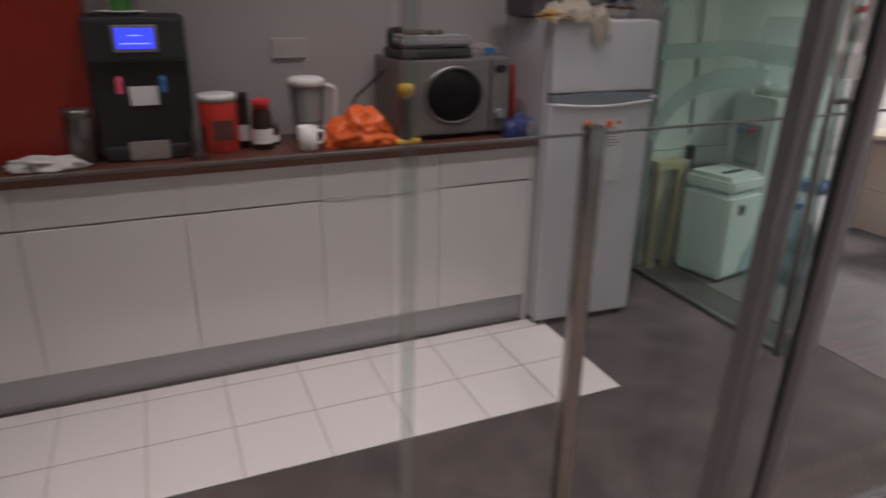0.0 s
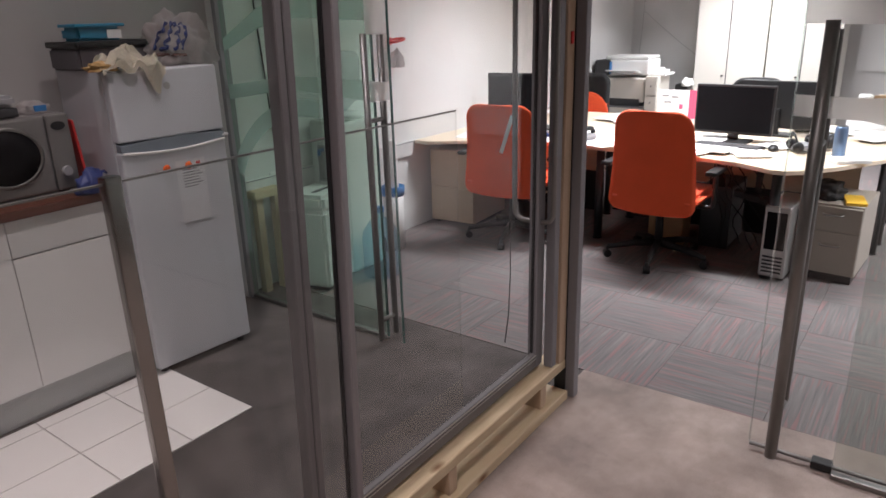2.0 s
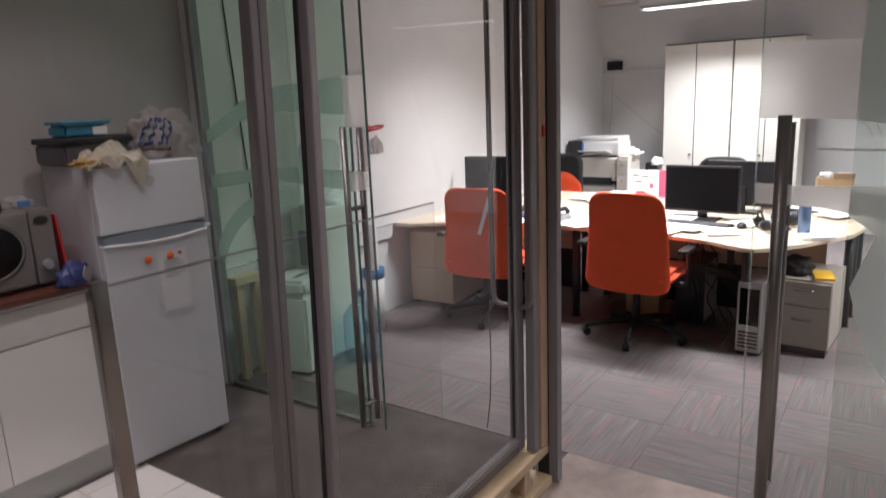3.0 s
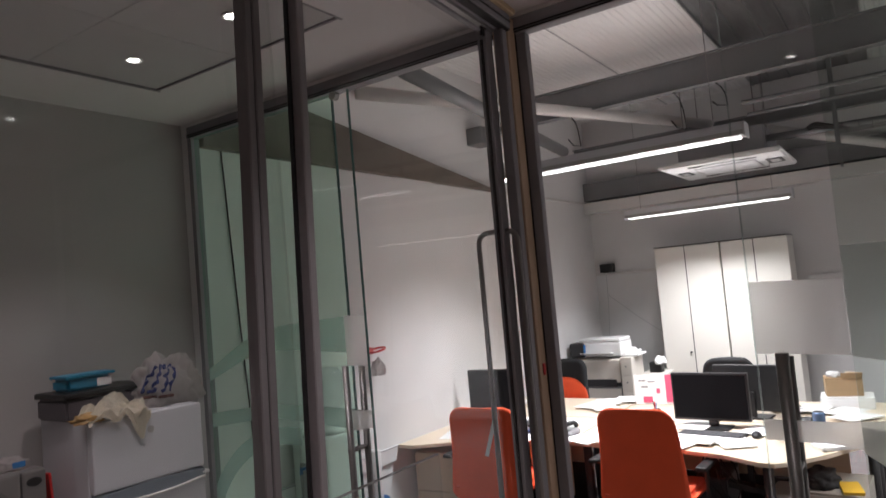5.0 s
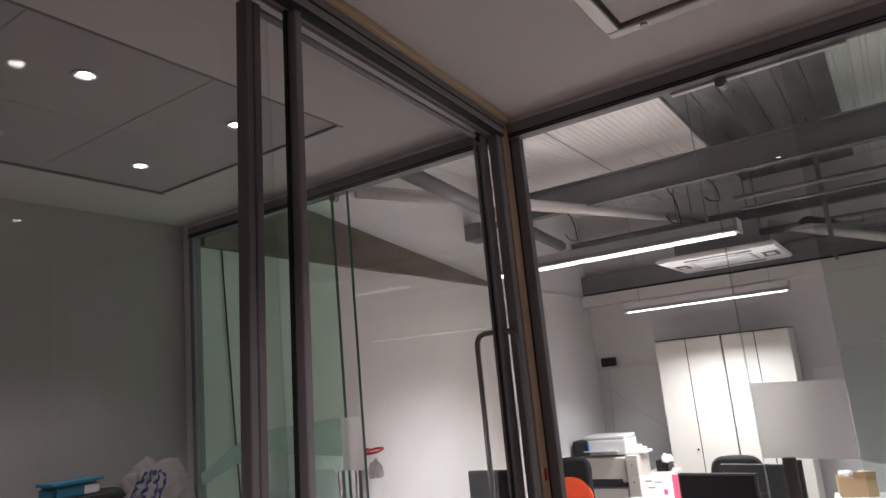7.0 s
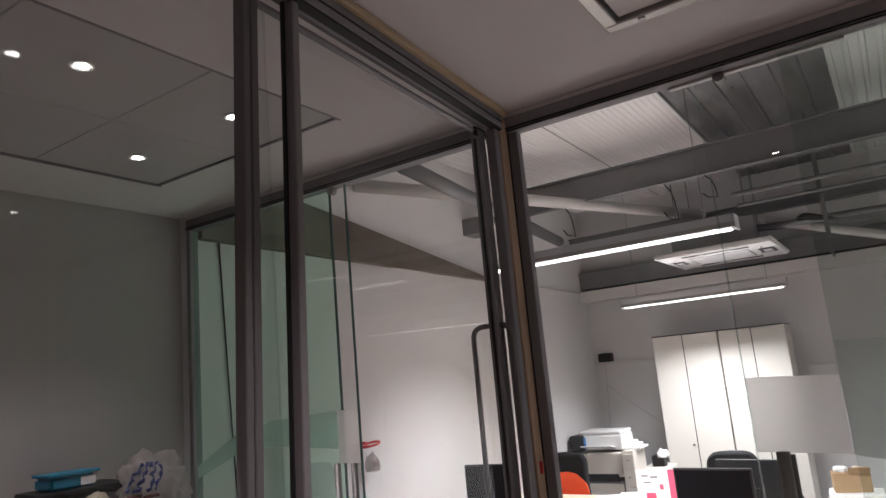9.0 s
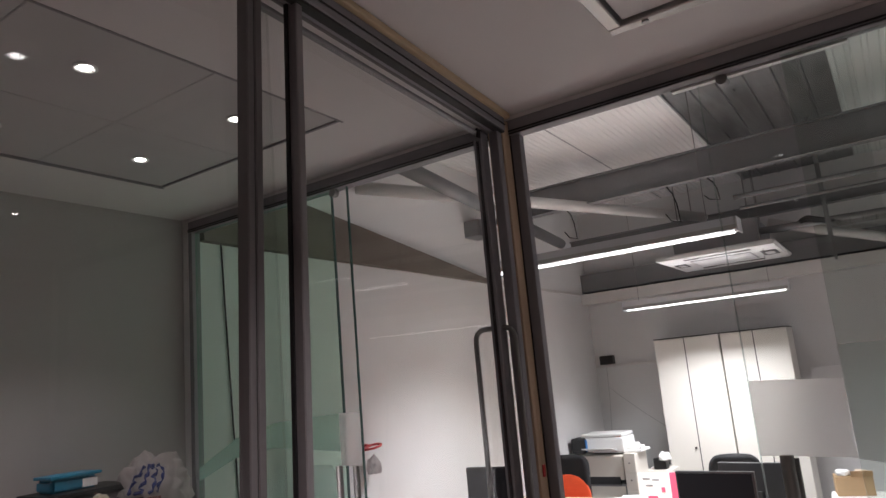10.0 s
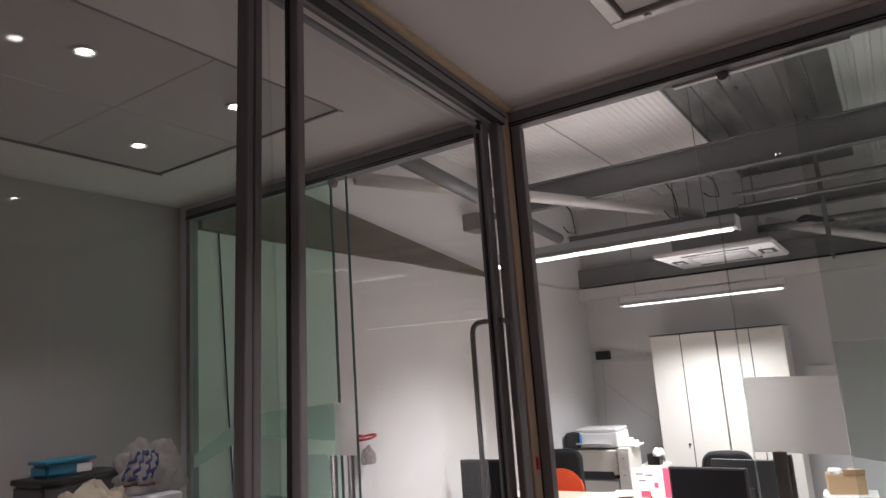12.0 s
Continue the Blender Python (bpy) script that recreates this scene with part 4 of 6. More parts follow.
tub = thing("food_tub", 2.20, 3.08, 1.572, 2, "blue plastic tub with a pale label", "tub")
part("body", prism([(-0.105, -0.06), (0.105, -0.06), (0.115, 0.06), (-0.115, 0.06)], 0.0, 0.058, 0.012), M["cyan"], tub)
part("lid", box(-0.118, 0.118, -0.072, 0.072, 0.058, 0.072, 0.005), M["cyan"], tub)
part("label", box(0.03, 0.10, -0.0635, -0.0625, 0.008, 0.045), M["paper"], tub)

towel = thing("towel", 2.19, 2.846, 1.449, 0, "crumpled cream towel hanging over the fridge edge", "towel")
bm = bmesh.new()
nx, ny = 44, 56
grid = []
for i in range(nx + 1):
    row = []
    for j in range(ny + 1):
        u, v = i / nx, j / ny
        q = Vector((u * 3.2, v * 4.0, 1.7))
        fold = 0.016 * math.sin(13 * u + 5 * v + 2 * noise.noise(q)) + 0.022 * noise.noise(q * 1.7) + 0.010 * noise.noise(q * 4.1)
        heap = 0.050 * math.sin(math.pi * min(1, u * 1.05)) ** 0.6
        reach = 0.012 + 0.088 * math.exp(-((u - 0.80) / 0.13) ** 2)
        s = v * (0.175 + reach)
        x = -0.105 + 0.235 * u + 0.02 * math.sin(4 * v + 1) + 0.012 * noise.noise(q * 2)
        if s < 0.165:
            y, z = 0.085 - s, max(0.006, 0.012 + heap * math.sin(math.pi * min(1.0, 0.15 + 0.78 * s / 0.165)) + fold)
        else:
            d = s - 0.165
            y, z = -0.088 - 0.010 * abs(math.sin(9 * u + 1)), max(0.012, 0.012 + heap * 0.2 + fold) - d
        row.append(bm.verts.new((x, y, z)))
    grid.append(row)
for i in range(nx):
    for j in range(ny):
        bm.faces.new((grid[i][j], grid[i + 1][j], grid[i + 1][j + 1], grid[i][j + 1]))
bmesh.ops.solidify(bm, geom=bm.faces[:], thickness=0.006)
part("cloth", bm, M["cloth"], towel, smooth=True)
towel.scale = (1.2, 1.0, 1.25)
part("rag", crumpled(0.05, 0.04, 0.022, (-0.10, -0.03, 0.0), 4.0, 0.5), M["rag"], towel, "orange and red patterned rag", smooth=True)

bag = thing("carrier_bag", 2.52, 2.95, 1.449, 0, "full white carrier bag with navy wavy stripes", "bag")
shell = crumpled(0.175, 0.12, 0.165, (0.02, 0.0, 0.0), 9.0, 0.34, 5)
shell_tree = BVHTree.FromBMesh(shell)


def on_bag(x, z):
    """The front of the bag at that place."""
    hit = shell_tree.ray_cast(Vector((x, -1.0, z)), Vector((0, 1, 0)))[0]
    return hit + Vector((0, -0.003, 0)) if hit else Vector((x, -0.05, z))


for c in range(4):
    pts = [on_bag(-0.145 + c * 0.033 + 0.062 * k / 16 + 0.003 * math.sin(k * 1.25), 0.072 + 0.118 * k / 16) for k in range(17)]
    part("print_wave", tube(pts, [0.0065 + 0.0035 * math.sin(k * 1.25 + c) for k in range(17)], 6), M["navy"], bag)
part("print_bar", tube([on_bag(-0.14 + 0.02 * k, 0.05 - 0.001 * k) for k in range(7)], 0.008, 6), M["maroon"], bag, "dark lettering as a plain bar")
part("film", shell, M["bag"], bag, smooth=True)
part("contents", crumpled(0.10, 0.08, 0.09, (-0.01, 0.0, 0.0), 2.0, 0.3, 4), M["white_cloth"], bag, smooth=True)

# microwave and what stands on it
mw = thing("microwave", 1.69, 2.95, 0.941, 0, "silver microwave oven with an oval window", "microwave")
part("body", box(-0.265, 0.265, 0.02, 0.33, 0.015, 0.345, 0.012), M["oven_silver"], mw)
part("door", box(-0.265, 0.165, 0.0, 0.022, 0.018, 0.342, 0.012), M["oven_silver"], mw)
part("control_panel", box(0.168, 0.265, 0.0, 0.022, 0.018, 0.342, 0.010), M["oven_silver"], mw)
bm = lathe([(1.0, 0.0), (1.0, 0.010), (0.91, 0.013), (0.88, 0.006)], 40)
turned(bm, Matrix.Translation((-0.01, 0.0, 0.19)) @ Matrix.Rotation(radians(90), 4, "X") @ Matrix.Diagonal((0.145, 0.125, 1, 1)))
part("window_ring", bm, M["steel"], mw, "bright oval window rim", smooth=True)
bm = lathe([(0.90, 0.0), (0.90, 0.009), (0.3, 0.012)], 40)
turned(bm, Matrix.Translation((-0.01, 0.0, 0.19)) @ Matrix.Rotation(radians(90), 4, "X") @ Matrix.Diagonal((0.145, 0.125, 1, 1)))
part("window", bm, M["screen"], mw, "dark oval window", smooth=True)
part("display", lathe([(0.03, 0.0), (0.03, 0.004)], 24), M["black_plastic"], mw, at=Matrix.Translation((0.215, 0.0, 0.295)) @ Matrix.Rotation(radians(90), 4, "X") @ Matrix.Diagonal((1, 0.6, 1, 1)))
part("knob", lathe([(0.022, 0.0), (0.02, 0.016)], 20), M["grey_plastic"], mw, at=pose(0.215, 0, 0.1, 90, 0, 0))
for x in (-0.22, 0.22):
    part("foot", box(x - 0.015, x + 0.015, 0.05, 0.28, 0.0, 0.016), M["black_plastic"], mw)
gr = thing("sandwich_grill", 1.60, 3.06, 1.287, 3, "dark grey contact grill on the microwave", "grill")
part("base", box(-0.17, 0.17, -0.1, 0.1, 0.0, 0.04, 0.012), M["dark_plastic"], gr)
part("lid", prism([(-0.17, -0.1), (0.17, -0.1), (0.15, 0.1), (-0.15, 0.1)], 0.044, 0.09, 0.014), M["grey_plastic"], gr)
part("handle", tube(bent([(-0.17, -0.08, 0.05), (-0.215, -0.1, 0.06), (-0.215, -0.1, 0.115), (-0.15, -0.05, 0.115)], 0.02), 0.014, 10), M["black_plastic"], gr, smooth=True)
for k, (x, y) in enumerate(((-0.08, 0.0), (-0.03, 0.02), (0.02, -0.01), (0.06, 0.02))):
    ban = thing("sponge", 1.60 + x, 3.06 + y, 1.378, 20 * k, "small worn olive kitchen sponge on the grill", "sponge", "sponges")
    part("body", box(-0.03, 0.03, -0.018, 0.018, 0.0, 0.02, 0.006), M["sponge"], ban)
wrap = thing("bread_bag", 1.87, 3.06, 1.287, 0, "crumpled clear bag with blue print", "bag")
part("film", crumpled(0.06, 0.05, 0.035, (0, 0, 0), 5.0, 0.4), M["bag"], wrap, smooth=True)
part("print", box(-0.02, 0.03, -0.056, -0.05, 0.01, 0.035, 0.002), M["blue"], wrap)
rb = thing("cutting_board", 2.0, 3.0, 0.94, 0, "red plastic cutting board standing beside the microwave", "cutting board")
part("board", turned(box(-0.006, 0.006, -0.03, 0.14, 0.0, 0.31, 0.004), pose(0, 0, 0, 0, -4, 0)), M["red"], rb)
pk = thing("biscuit_packet", 1.985, 2.90, 0.94, 25, "open navy and silver biscuit packet", "packet")
part("wrapper", crumpled(0.085, 0.05, 0.07, (0, 0, 0), 12.0, 0.35), M["navy"], pk, smooth=True)
part("lining", turned(box(-0.03, 0.03, -0.052, -0.045, 0.012, 0.075, 0.003), pose(0, 0, 0, 0, 30, 0)), M["silver"], pk, "crinkled silver lining")

# water boiler with display
wd = thing("water_boiler", 0.435, 2.99, 0.94, 0, "black hot and cold water dispenser with a lit blue display", "water dispenser")
part("body", box(-0.175, 0.175, 0.03, 0.29, 0.0, 0.52, 0.014), M["black_plastic"], wd)
part("top_fascia", box(-0.172, 0.172, 0.0, 0.05, 0.36, 0.515, 0.014), M["dark_plastic"], wd)
part("drip_tray", box(-0.15, 0.15, -0.02, 0.04, 0.0, 0.05, 0.008), M["dark_plastic"], wd)
part("display_frame", box(-0.075, 0.075, -0.008, 0.004, 0.395, 0.490, 0.004), M["silver"], wd, "silver display frame")
part("display", box(-0.062, 0.062, -0.0105, -0.0075, 0.408, 0.480), M["lcd"], wd, "lit blue display")
for z, a in ((0.452, 0.022), (0.424, 0.05)):
    part("display_text", box(-a, a, -0.0118, -0.0106, z, z + 0.0035), M["lcd_text"], wd)
part("notice", box(-0.045, 0.055, 0.022, 0.028, 0.20, 0.27), M["paper"], wd, "small white notice")
for x, m in ((-0.075, "pink"), (0.075, "blue")):
    part("tap", tube([(x, 0.04, 0.30), (x, -0.005, 0.29), (x, -0.01, 0.25)], 0.012, 10), M[m], wd)
part("grid", box(-0.07, 0.07, -0.035, -0.02, 0.004, 0.075, 0.004), M["silver"], wd, "silver drip grid")
pot = thing("plant_pot", 0.40, 3.12, 1.46, 0, "small green pot on a white saucer", "pot")
part("saucer", lathe([(0.05, 0), (0.09, 0.012), (0.085, 0.014)], 24), M["ceramic"], pot)
part("pot", lathe([(0.035, 0.012), (0.045, 0.12), (0.04, 0.12)], 20), M["green"], pot)

# small things on the worktop
can = thing("canister", 0.205, 3.01, 0.94, 0, "grey steel canister with a lid", "canister")
part("body", lathe([(0.048, 0), (0.048, 0.17), (0.046, 0.175)], 28), M["steel"], can, smooth=True)
part("lid", lathe([(0.051, 0.172), (0.051, 0.195), (0.045, 0.2)], 28), M["steel"], can, smooth=True)
rag = thing("dishcloth", 0.08, 2.94, 0.94, 0, "crumpled pale dishcloth on the worktop", "cloth")
part("cloth", crumpled(0.105, 0.045, 0.035, (0, 0, 0), 7.0, 0.5), M["white_cloth"], rag, smooth=True)
cup = thing("tumbler", 0.605, 2.93, 0.94, 0, "clear straight drinking glass", "glass")
part("wall", lathe([(0.032, 0.0), (0.038, 0.125), (0.035, 0.125), (0.029, 0.008)], 24), M["clear_plastic"], cup, smooth=True)
tin = thing("biscuit_tin", 0.70, 3.07, 0.94, 0, "round red tin with a white rim", "tin")
part("body", lathe([(0.072, 0), (0.074, 0.005), (0.074, 0.20), (0.07, 0.204)], 32), M["tin_red"], tin, smooth=True)
part("lid", lathe([(0.077, 0.2), (0.077, 0.222), (0.07, 0.226)], 32), M["white_plastic"], tin, "white rim lid", smooth=True)
part("print", box(-0.03, 0.05, -0.0755, -0.069, 0.05, 0.13, 0.003), M["maroon"], tin, "dark printed panel as a plain shape")
for x, y, h, r, capm, lab in ((0.80, 3.10, 0.22, 0.026, "black_plastic", "dark bottle with a black cap"), (0.865, 3.04, 0.20, 0.042, "red", "coffee jar with a red lid"), (0.915, 3.12, 0.09, 0.03, "steel", "small spice jar with a steel cap")):
    j = thing("jar", x, y, 0.94, 0, lab, "jar", "jars on the worktop")
    part("body", lathe([(r, 0), (r, h * 0.68), (r * 0.82, h * 0.78), (r * 0.78, h * 0.82)], 24), M["coffee"], j, smooth=True)
    part("lid", lathe([(r * 0.9, h * 0.82), (r * 0.9, h), (r * 0.8, h * 1.01)], 24), M[capm], j, smooth=True)
    part("label", lathe([(r * 1.015, h * 0.12), (r * 1.015, h * 0.42)], 24), M["paper"], j)
jug = thing("filter_jug", 1.07, 3.12, 0.94, 0, "clear water filter jug with a pale lid and handle", "jug")
part("wall", lathe([(0.06, 0.0), (0.065, 0.02), (0.075, 0.24), (0.07, 0.24), (0.057, 0.02)], 28), M["clear_plastic"], jug, smooth=True)
part("lid", lathe([(0.078, 0.235), (0.078, 0.262), (0.06, 0.272)], 28), M["white_plastic"], jug, smooth=True)
part("filter", lathe([(0.055, 0.09), (0.062, 0.23)], 24), M["white_plastic"], jug)
part("handle", tube(bent([(0.072, 0, 0.235), (0.125, 0, 0.225), (0.115, 0, 0.06), (0.064, 0, 0.05)], 0.03), 0.011, 10), M["white_plastic"], jug, smooth=True)
mug = thing("mug", 1.03, 2.94, 0.94, 0, "white ceramic mug with a handle", "mug")
part("wall", lathe([(0.032, 0), (0.038, 0.006), (0.041, 0.098), (0.037, 0.098), (0.034, 0.01)], 28), M["ceramic"], mug, smooth=True)
part("handle", tube(bent([(0.038, 0, 0.08), (0.07, 0, 0.075), (0.068, 0, 0.03), (0.037, 0, 0.025)], 0.02), 0.006, 8), M["ceramic"], mug, smooth=True)
ob_ = thing("orange_bag", 1.265, 3.0, 0.94, 0, "crumpled bright orange plastic bag", "bag")
bm = crumpled(0.155, 0.10, 0.115, (0, 0, 0), 21.0, 0.24, 5)
for v in bm.verts:
    v.co.x *= 1.0 - 0.5 * max(0.0, v.co.z - 0.02) / 0.16
part("film", bm, M["orange_film"], ob_, smooth=True)
fl = thing("torch", 1.45, 2.93, 0.94, 0, "black and yellow hand torch standing upright", "torch")
part("body", lathe([(0.03, 0.012), (0.026, 0.03), (0.024, 0.17), (0.03, 0.2)], 20), M["black_plastic"], fl, smooth=True)
part("head", lathe([(0.03, 0.2), (0.036, 0.235), (0.028, 0.25)], 20), M["yellow"], fl, smooth=True)
part("base", box(-0.05, 0.06, -0.03, 0.03, 0.0, 0.02, 0.008), M["yellow"], fl)
wc = thing("appliance_cord", 1.36, 3.2, 0.94, 0, "black mains cord rising to the grill", "cord")
part("cord", tube([(-0.07, 0.02, 0.004), (-0.075, 0.0, 0.11), (-0.055, -0.02, 0.17), (0.02, -0.05, 0.24), (0.09, -0.08, 0.31), (0.14, -0.1, 0.365)], 0.005, 8), M["cable"], wc, smooth=True)
so = thing("wall_socket", 1.04, YW, 1.27, 0, "taupe-grey double wall socket", "socket")
part("plate", box(-0.075, 0.075, -0.012, 0.0, 0.0, 0.086, 0.004), M["socket"], so)
for x in (-0.035, 0.035):
    part("switch", box(x - 0.008, x + 0.008, -0.015, -0.011, 0.055, 0.075), M["socket"], so)

# ================= office =================
def office_chair(x, y, turn, back, label, arms=True, wide=0.52):
    """A swivel chair that faces local +x, its back towards -x."""
    c = thing("office_chair", x, y, 0, turn, label, "chair", "office chairs")
    b = bmesh.new()
    k = 20
    ups = [0.0, 0.006, 0.02, 0.045, 0.08, 0.12, 0.2, 0.32, 0.46, 0.6, 0.7, 0.78, 0.84, 0.89, 0.93, 0.96, 0.98, 0.993, 1.0]
    n = len(ups) - 1
    front, rear = [], []
    for s in ups:
        z = 0.37 + 0.67 * s
        half = wide / 2 * (1.0 - 0.17 * s)
        for gap, r in ((0.67 * (1 - s), 0.105), (0.67 * s, 0.085)):
            if gap < r:
                half -= r - math.sqrt(r * r - (r - gap) ** 2)
        e = min(s, 1 - s)
        lean = -0.20 - 0.05 * s + 0.035 * math.sin(math.pi * s)
        rf, rb_ = [], []
        for j in range(k + 1):
            u = -1 + 2 * j / k
            curve = 0.045 * u * u
            thick = 0.075 * math.sqrt(max(0.0, 1 - abs(u) ** 6)) * math.sqrt(max(0.05, 1 - max(0.0, 1 - e / 0.06) ** 2))
            rf.append(b.verts.new((lean + curve + thick, u * half, z)))
            rb_.append(b.verts.new((lean + curve, u * half, z)))
        front.append(rf)
        rear.append(rb_)
    for g, flip in ((front, False), (rear, True)):
        for i in range(n):
            for j in range(k):
                q = (g[i][j], g[i][j + 1], g[i + 1][j + 1], g[i + 1][j])
                b.faces.new(q[::-1] if flip else q)
    for i in range(n):
        b.faces.new((front[i][0], front[i + 1][0], rear[i + 1][0], rear[i][0]))
        b.faces.new((front[i][k], rear[i][k], rear[i + 1][k], front[i + 1][k]))
    for j in range(k):
        b.faces.new((front[0][j], rear[0][j], rear[0][j + 1], front[0][j + 1]))
        b.faces.new((front[n][j], front[n][j + 1], rear[n][j + 1], rear[n][j]))
    bmesh.ops.recalc_face_normals(b, faces=b.faces[:])
    part("backrest", b, back, c, smooth=True)
    b = bmesh.new()
    bmesh.ops.create_cube(b, size=1.0, matrix=Matrix.LocRotScale((0.07, 0, 0.465), None, (0.47, wide * 0.98, 0.085)))
    bmesh.ops.bevel(b, geom=b.edges[:], offset=0.035, segments=4, affect="EDGES")
    part("seat", b, M["orange"], c, smooth=True)
    part("seat_plate", box(-0.12, 0.18, -0.1, 0.1, 0.385, 0.425, 0.01), M["black_plastic"], c)
    part("back_stem", tube(bent([(-0.05, 0, 0.40), (-0.15, 0, 0.40), (-0.165, 0, 0.5)], 0.04), 0.02, 8), M["black_plastic"], c)
    part("gas_lift", tube([(0.05, 0, 0.10), (0.05, 0, 0.39)], [0.03, 0.022], 14), M["black_plastic"], c, smooth=True)
    for a in range(5):
        t = radians(72 * a + 190)
        ex, ey = 0.05 + 0.34 * math.cos(t), 0.34 * math.sin(t)
        part("base_arm", tube([(0.05, 0, 0.115), ((ex + 0.05) / 2, ey / 2, 0.105), (ex, ey, 0.075)], [0.03, 0.024, 0.018], 8), M["black_plastic"], c, smooth=True)
        w = part("caster", lathe([(0.012, -0.024), (0.027, -0.022), (0.027, 0.022), (0.012, 0.024)], 14), M["black_plastic"], c, at=pose(ex, ey, 0.028, 90, 0, 72 * a + 20))
        part("caster_fork", box(-0.012, 0.012, -0.012, 0.012, 0.02, 0.05, 0.004), M["dark_plastic"], w, at=pose(0, 0, 0, -90, 0, 0))
    if arms:
        for s in (-1, 1):
            part("arm_post", tube(bent([(0.03, s * 0.2, 0.41), (0.03, s * (wide / 2 + 0.05), 0.41), (0.03, s * (wide / 2 + 0.05), 0.64)], 0.04), 0.016, 8), M["black_plastic"], c)
            part("arm_pad", box(-0.10, 0.15, s * (wide / 2 + 0.05) - 0.035, s * (wide / 2 + 0.05) + 0.035, 0.64, 0.67, 0.012), M["black_plastic"], c)
    return c


office_chair(4.93, 1.36, -2, M["orange"], "bright orange fabric office chair with a black base", wide=0.60)
glazed_chair = office_chair(4.84, 2.46, 6, M["orange"], "bright orange fabric office chair with a slanting white strip on its back", wide=0.62)
# slanting white strip set against the chair back
part("white_strip", turned(box(-0.004, 0.004, -0.014, 0.014, -0.14, 0.14, 0.003), pose(-0.232, -0.08, 0.84, 18, 0, 0)), M["paper"], glazed_chair, "slanting white strip")
far_chair = office_chair(7.1, 2.95, 176, M["black_fabric"], "office chair with black back and orange seat", arms=False)
part("back_pad", crumpled(0.05, 0.24, 0.19, (-0.115, 0.0, 0.5), 3.0, 0.02, 4, 0.9), M["orange"], far_chair, "orange padded cushion on the back", smooth=True)
office_chair(6.98, 1.28, 184, M["black_fabric"], "office chair with black back and orange seat", arms=False)


def desk(name_label, outline, legs, panel=None):
    xs, ys = [p[0] for p in outline], [p[1] for p in outline]
    cx, cy = sum(xs) / len(xs), sum(ys) / len(ys)
    d = thing("desk", cx, cy, 0, 0, name_label, "desk", "desks")
    part("top", prism([(x - cx, y - cy) for x, y in outline], 0.69, 0.716, 0.003), M["desk"], d)
    for x, y in legs:
        part("leg", tube([(x - cx, y - cy, 0.01), (x - cx, y - cy, 0.69)], 0.03, 12), M["dark_plastic"], d, "dark round steel leg", smooth=True)
        part("foot", lathe([(0.035, 0), (0.035, 0.012)], 14, (x - cx, y - cy, 0)), M["black_plastic"], d)
    if panel:
        x0, x1, y0, y1 = panel
        part("modesty_panel", box(x0 - cx, x1 - cx, y0 - cy, y1 - cy, 0.36, 0.69, 0.002, 1), M["desk_panel"], d)
        # added black sheet: stands in for the deep shade under the desk
        part("shade_panel", box(x0 - cx, x1 - cx, y0 - cy, y1 - cy, 0.012, 0.356, 0.002, 1), M["black_plastic"], d, "black panel added to stand in for the shade under the desk")
    return d


desk("maple wave desk covered with papers", [(4.72, 3.27), (4.72, 3.12), (4.9, 2.86), (5.05, 2.5), (5.09, 2.2), (5.09, 2.005), (5.93, 2.005), (5.93, 3.27)], [(5.2, 2.1), (5.85, 2.1), (5.85, 3.2)], (5.86, 5.88, 2.15, 3.2))
desk("maple wave desk with a projecting corner, cluttered", [(5.09, 1.995), (5.06, 1.5), (5.03, 1.15), (4.97, 0.9), (4.84, 0.68), (4.835, 0.6), (4.9, 0.52), (5.1, 0.36), (5.5, 0.13), (5.93, 0.05), (5.93, 1.995)], [(4.97, 0.66), (5.2, 1.9), (5.85, 1.9), (5.8, 0.16)], (5.86, 5.88, 0.3, 1.9))
desk("maple desk on the far side of the desk group", [(5.945, 0.05), (6.8, 0.05), (6.8, 1.995), (5.945, 1.995)], [(6.7, 0.15), (6.7, 1.9), (6.05, 0.15), (6.05, 1.9)])
desk("maple desk on the far side of the desk group", [(5.945, 2.005), (6.8, 2.005), (6.8, 3.27), (5.945, 3.27)], [(6.7, 2.1), (6.7, 3.17), (6.05, 2.1), (6.05, 3.17)])
sp_ = thing("desk_side_panel", 5.3, 2.0, 0, 0, "maple panel closing the desk end", "panel")
part("board", box(-0.012, 0.012, 0.01, 0.33, 0.31, 0.688, 0.002, 1), M["desk_panel"], sp_, at=pose(-0.13, 0.01, 0, 0, 0, 3))


def drawer_unit(x, y, turn, w, dep, h, mat, rows, label, top=True):
    """A pedestal whose front faces local -x."""
    p = thing("drawer_pedestal", x, y, 0, turn, label, "drawer unit", "drawer pedestals")
    part("plinth", box(0.02, dep - 0.02, -w / 2 + 0.015, w / 2 - 0.015, 0.0, 0.05), M["black_plastic"], p)
    part("body", box(0.018, dep, -w / 2, w / 2, 0.05, h, 0.004), mat, p)
    z = 0.056
    for hh in rows:
        f = part("drawer", box(0.0, 0.017, -w / 2 + 0.003, w / 2 - 0.003, z, z + hh - 0.005, 0.003), mat, p)
        zz = z + hh * 0.68
        part("handle", tube(bent([(0.0, -0.055, zz), (-0.02, -0.045, zz - 0.004), (-0.02, 0.045, zz - 0.004), (0.0, 0.055, zz)], 0.015), 0.006, 8), M["steel"], f, "curved steel handle", smooth=True)
        z += hh
    return p


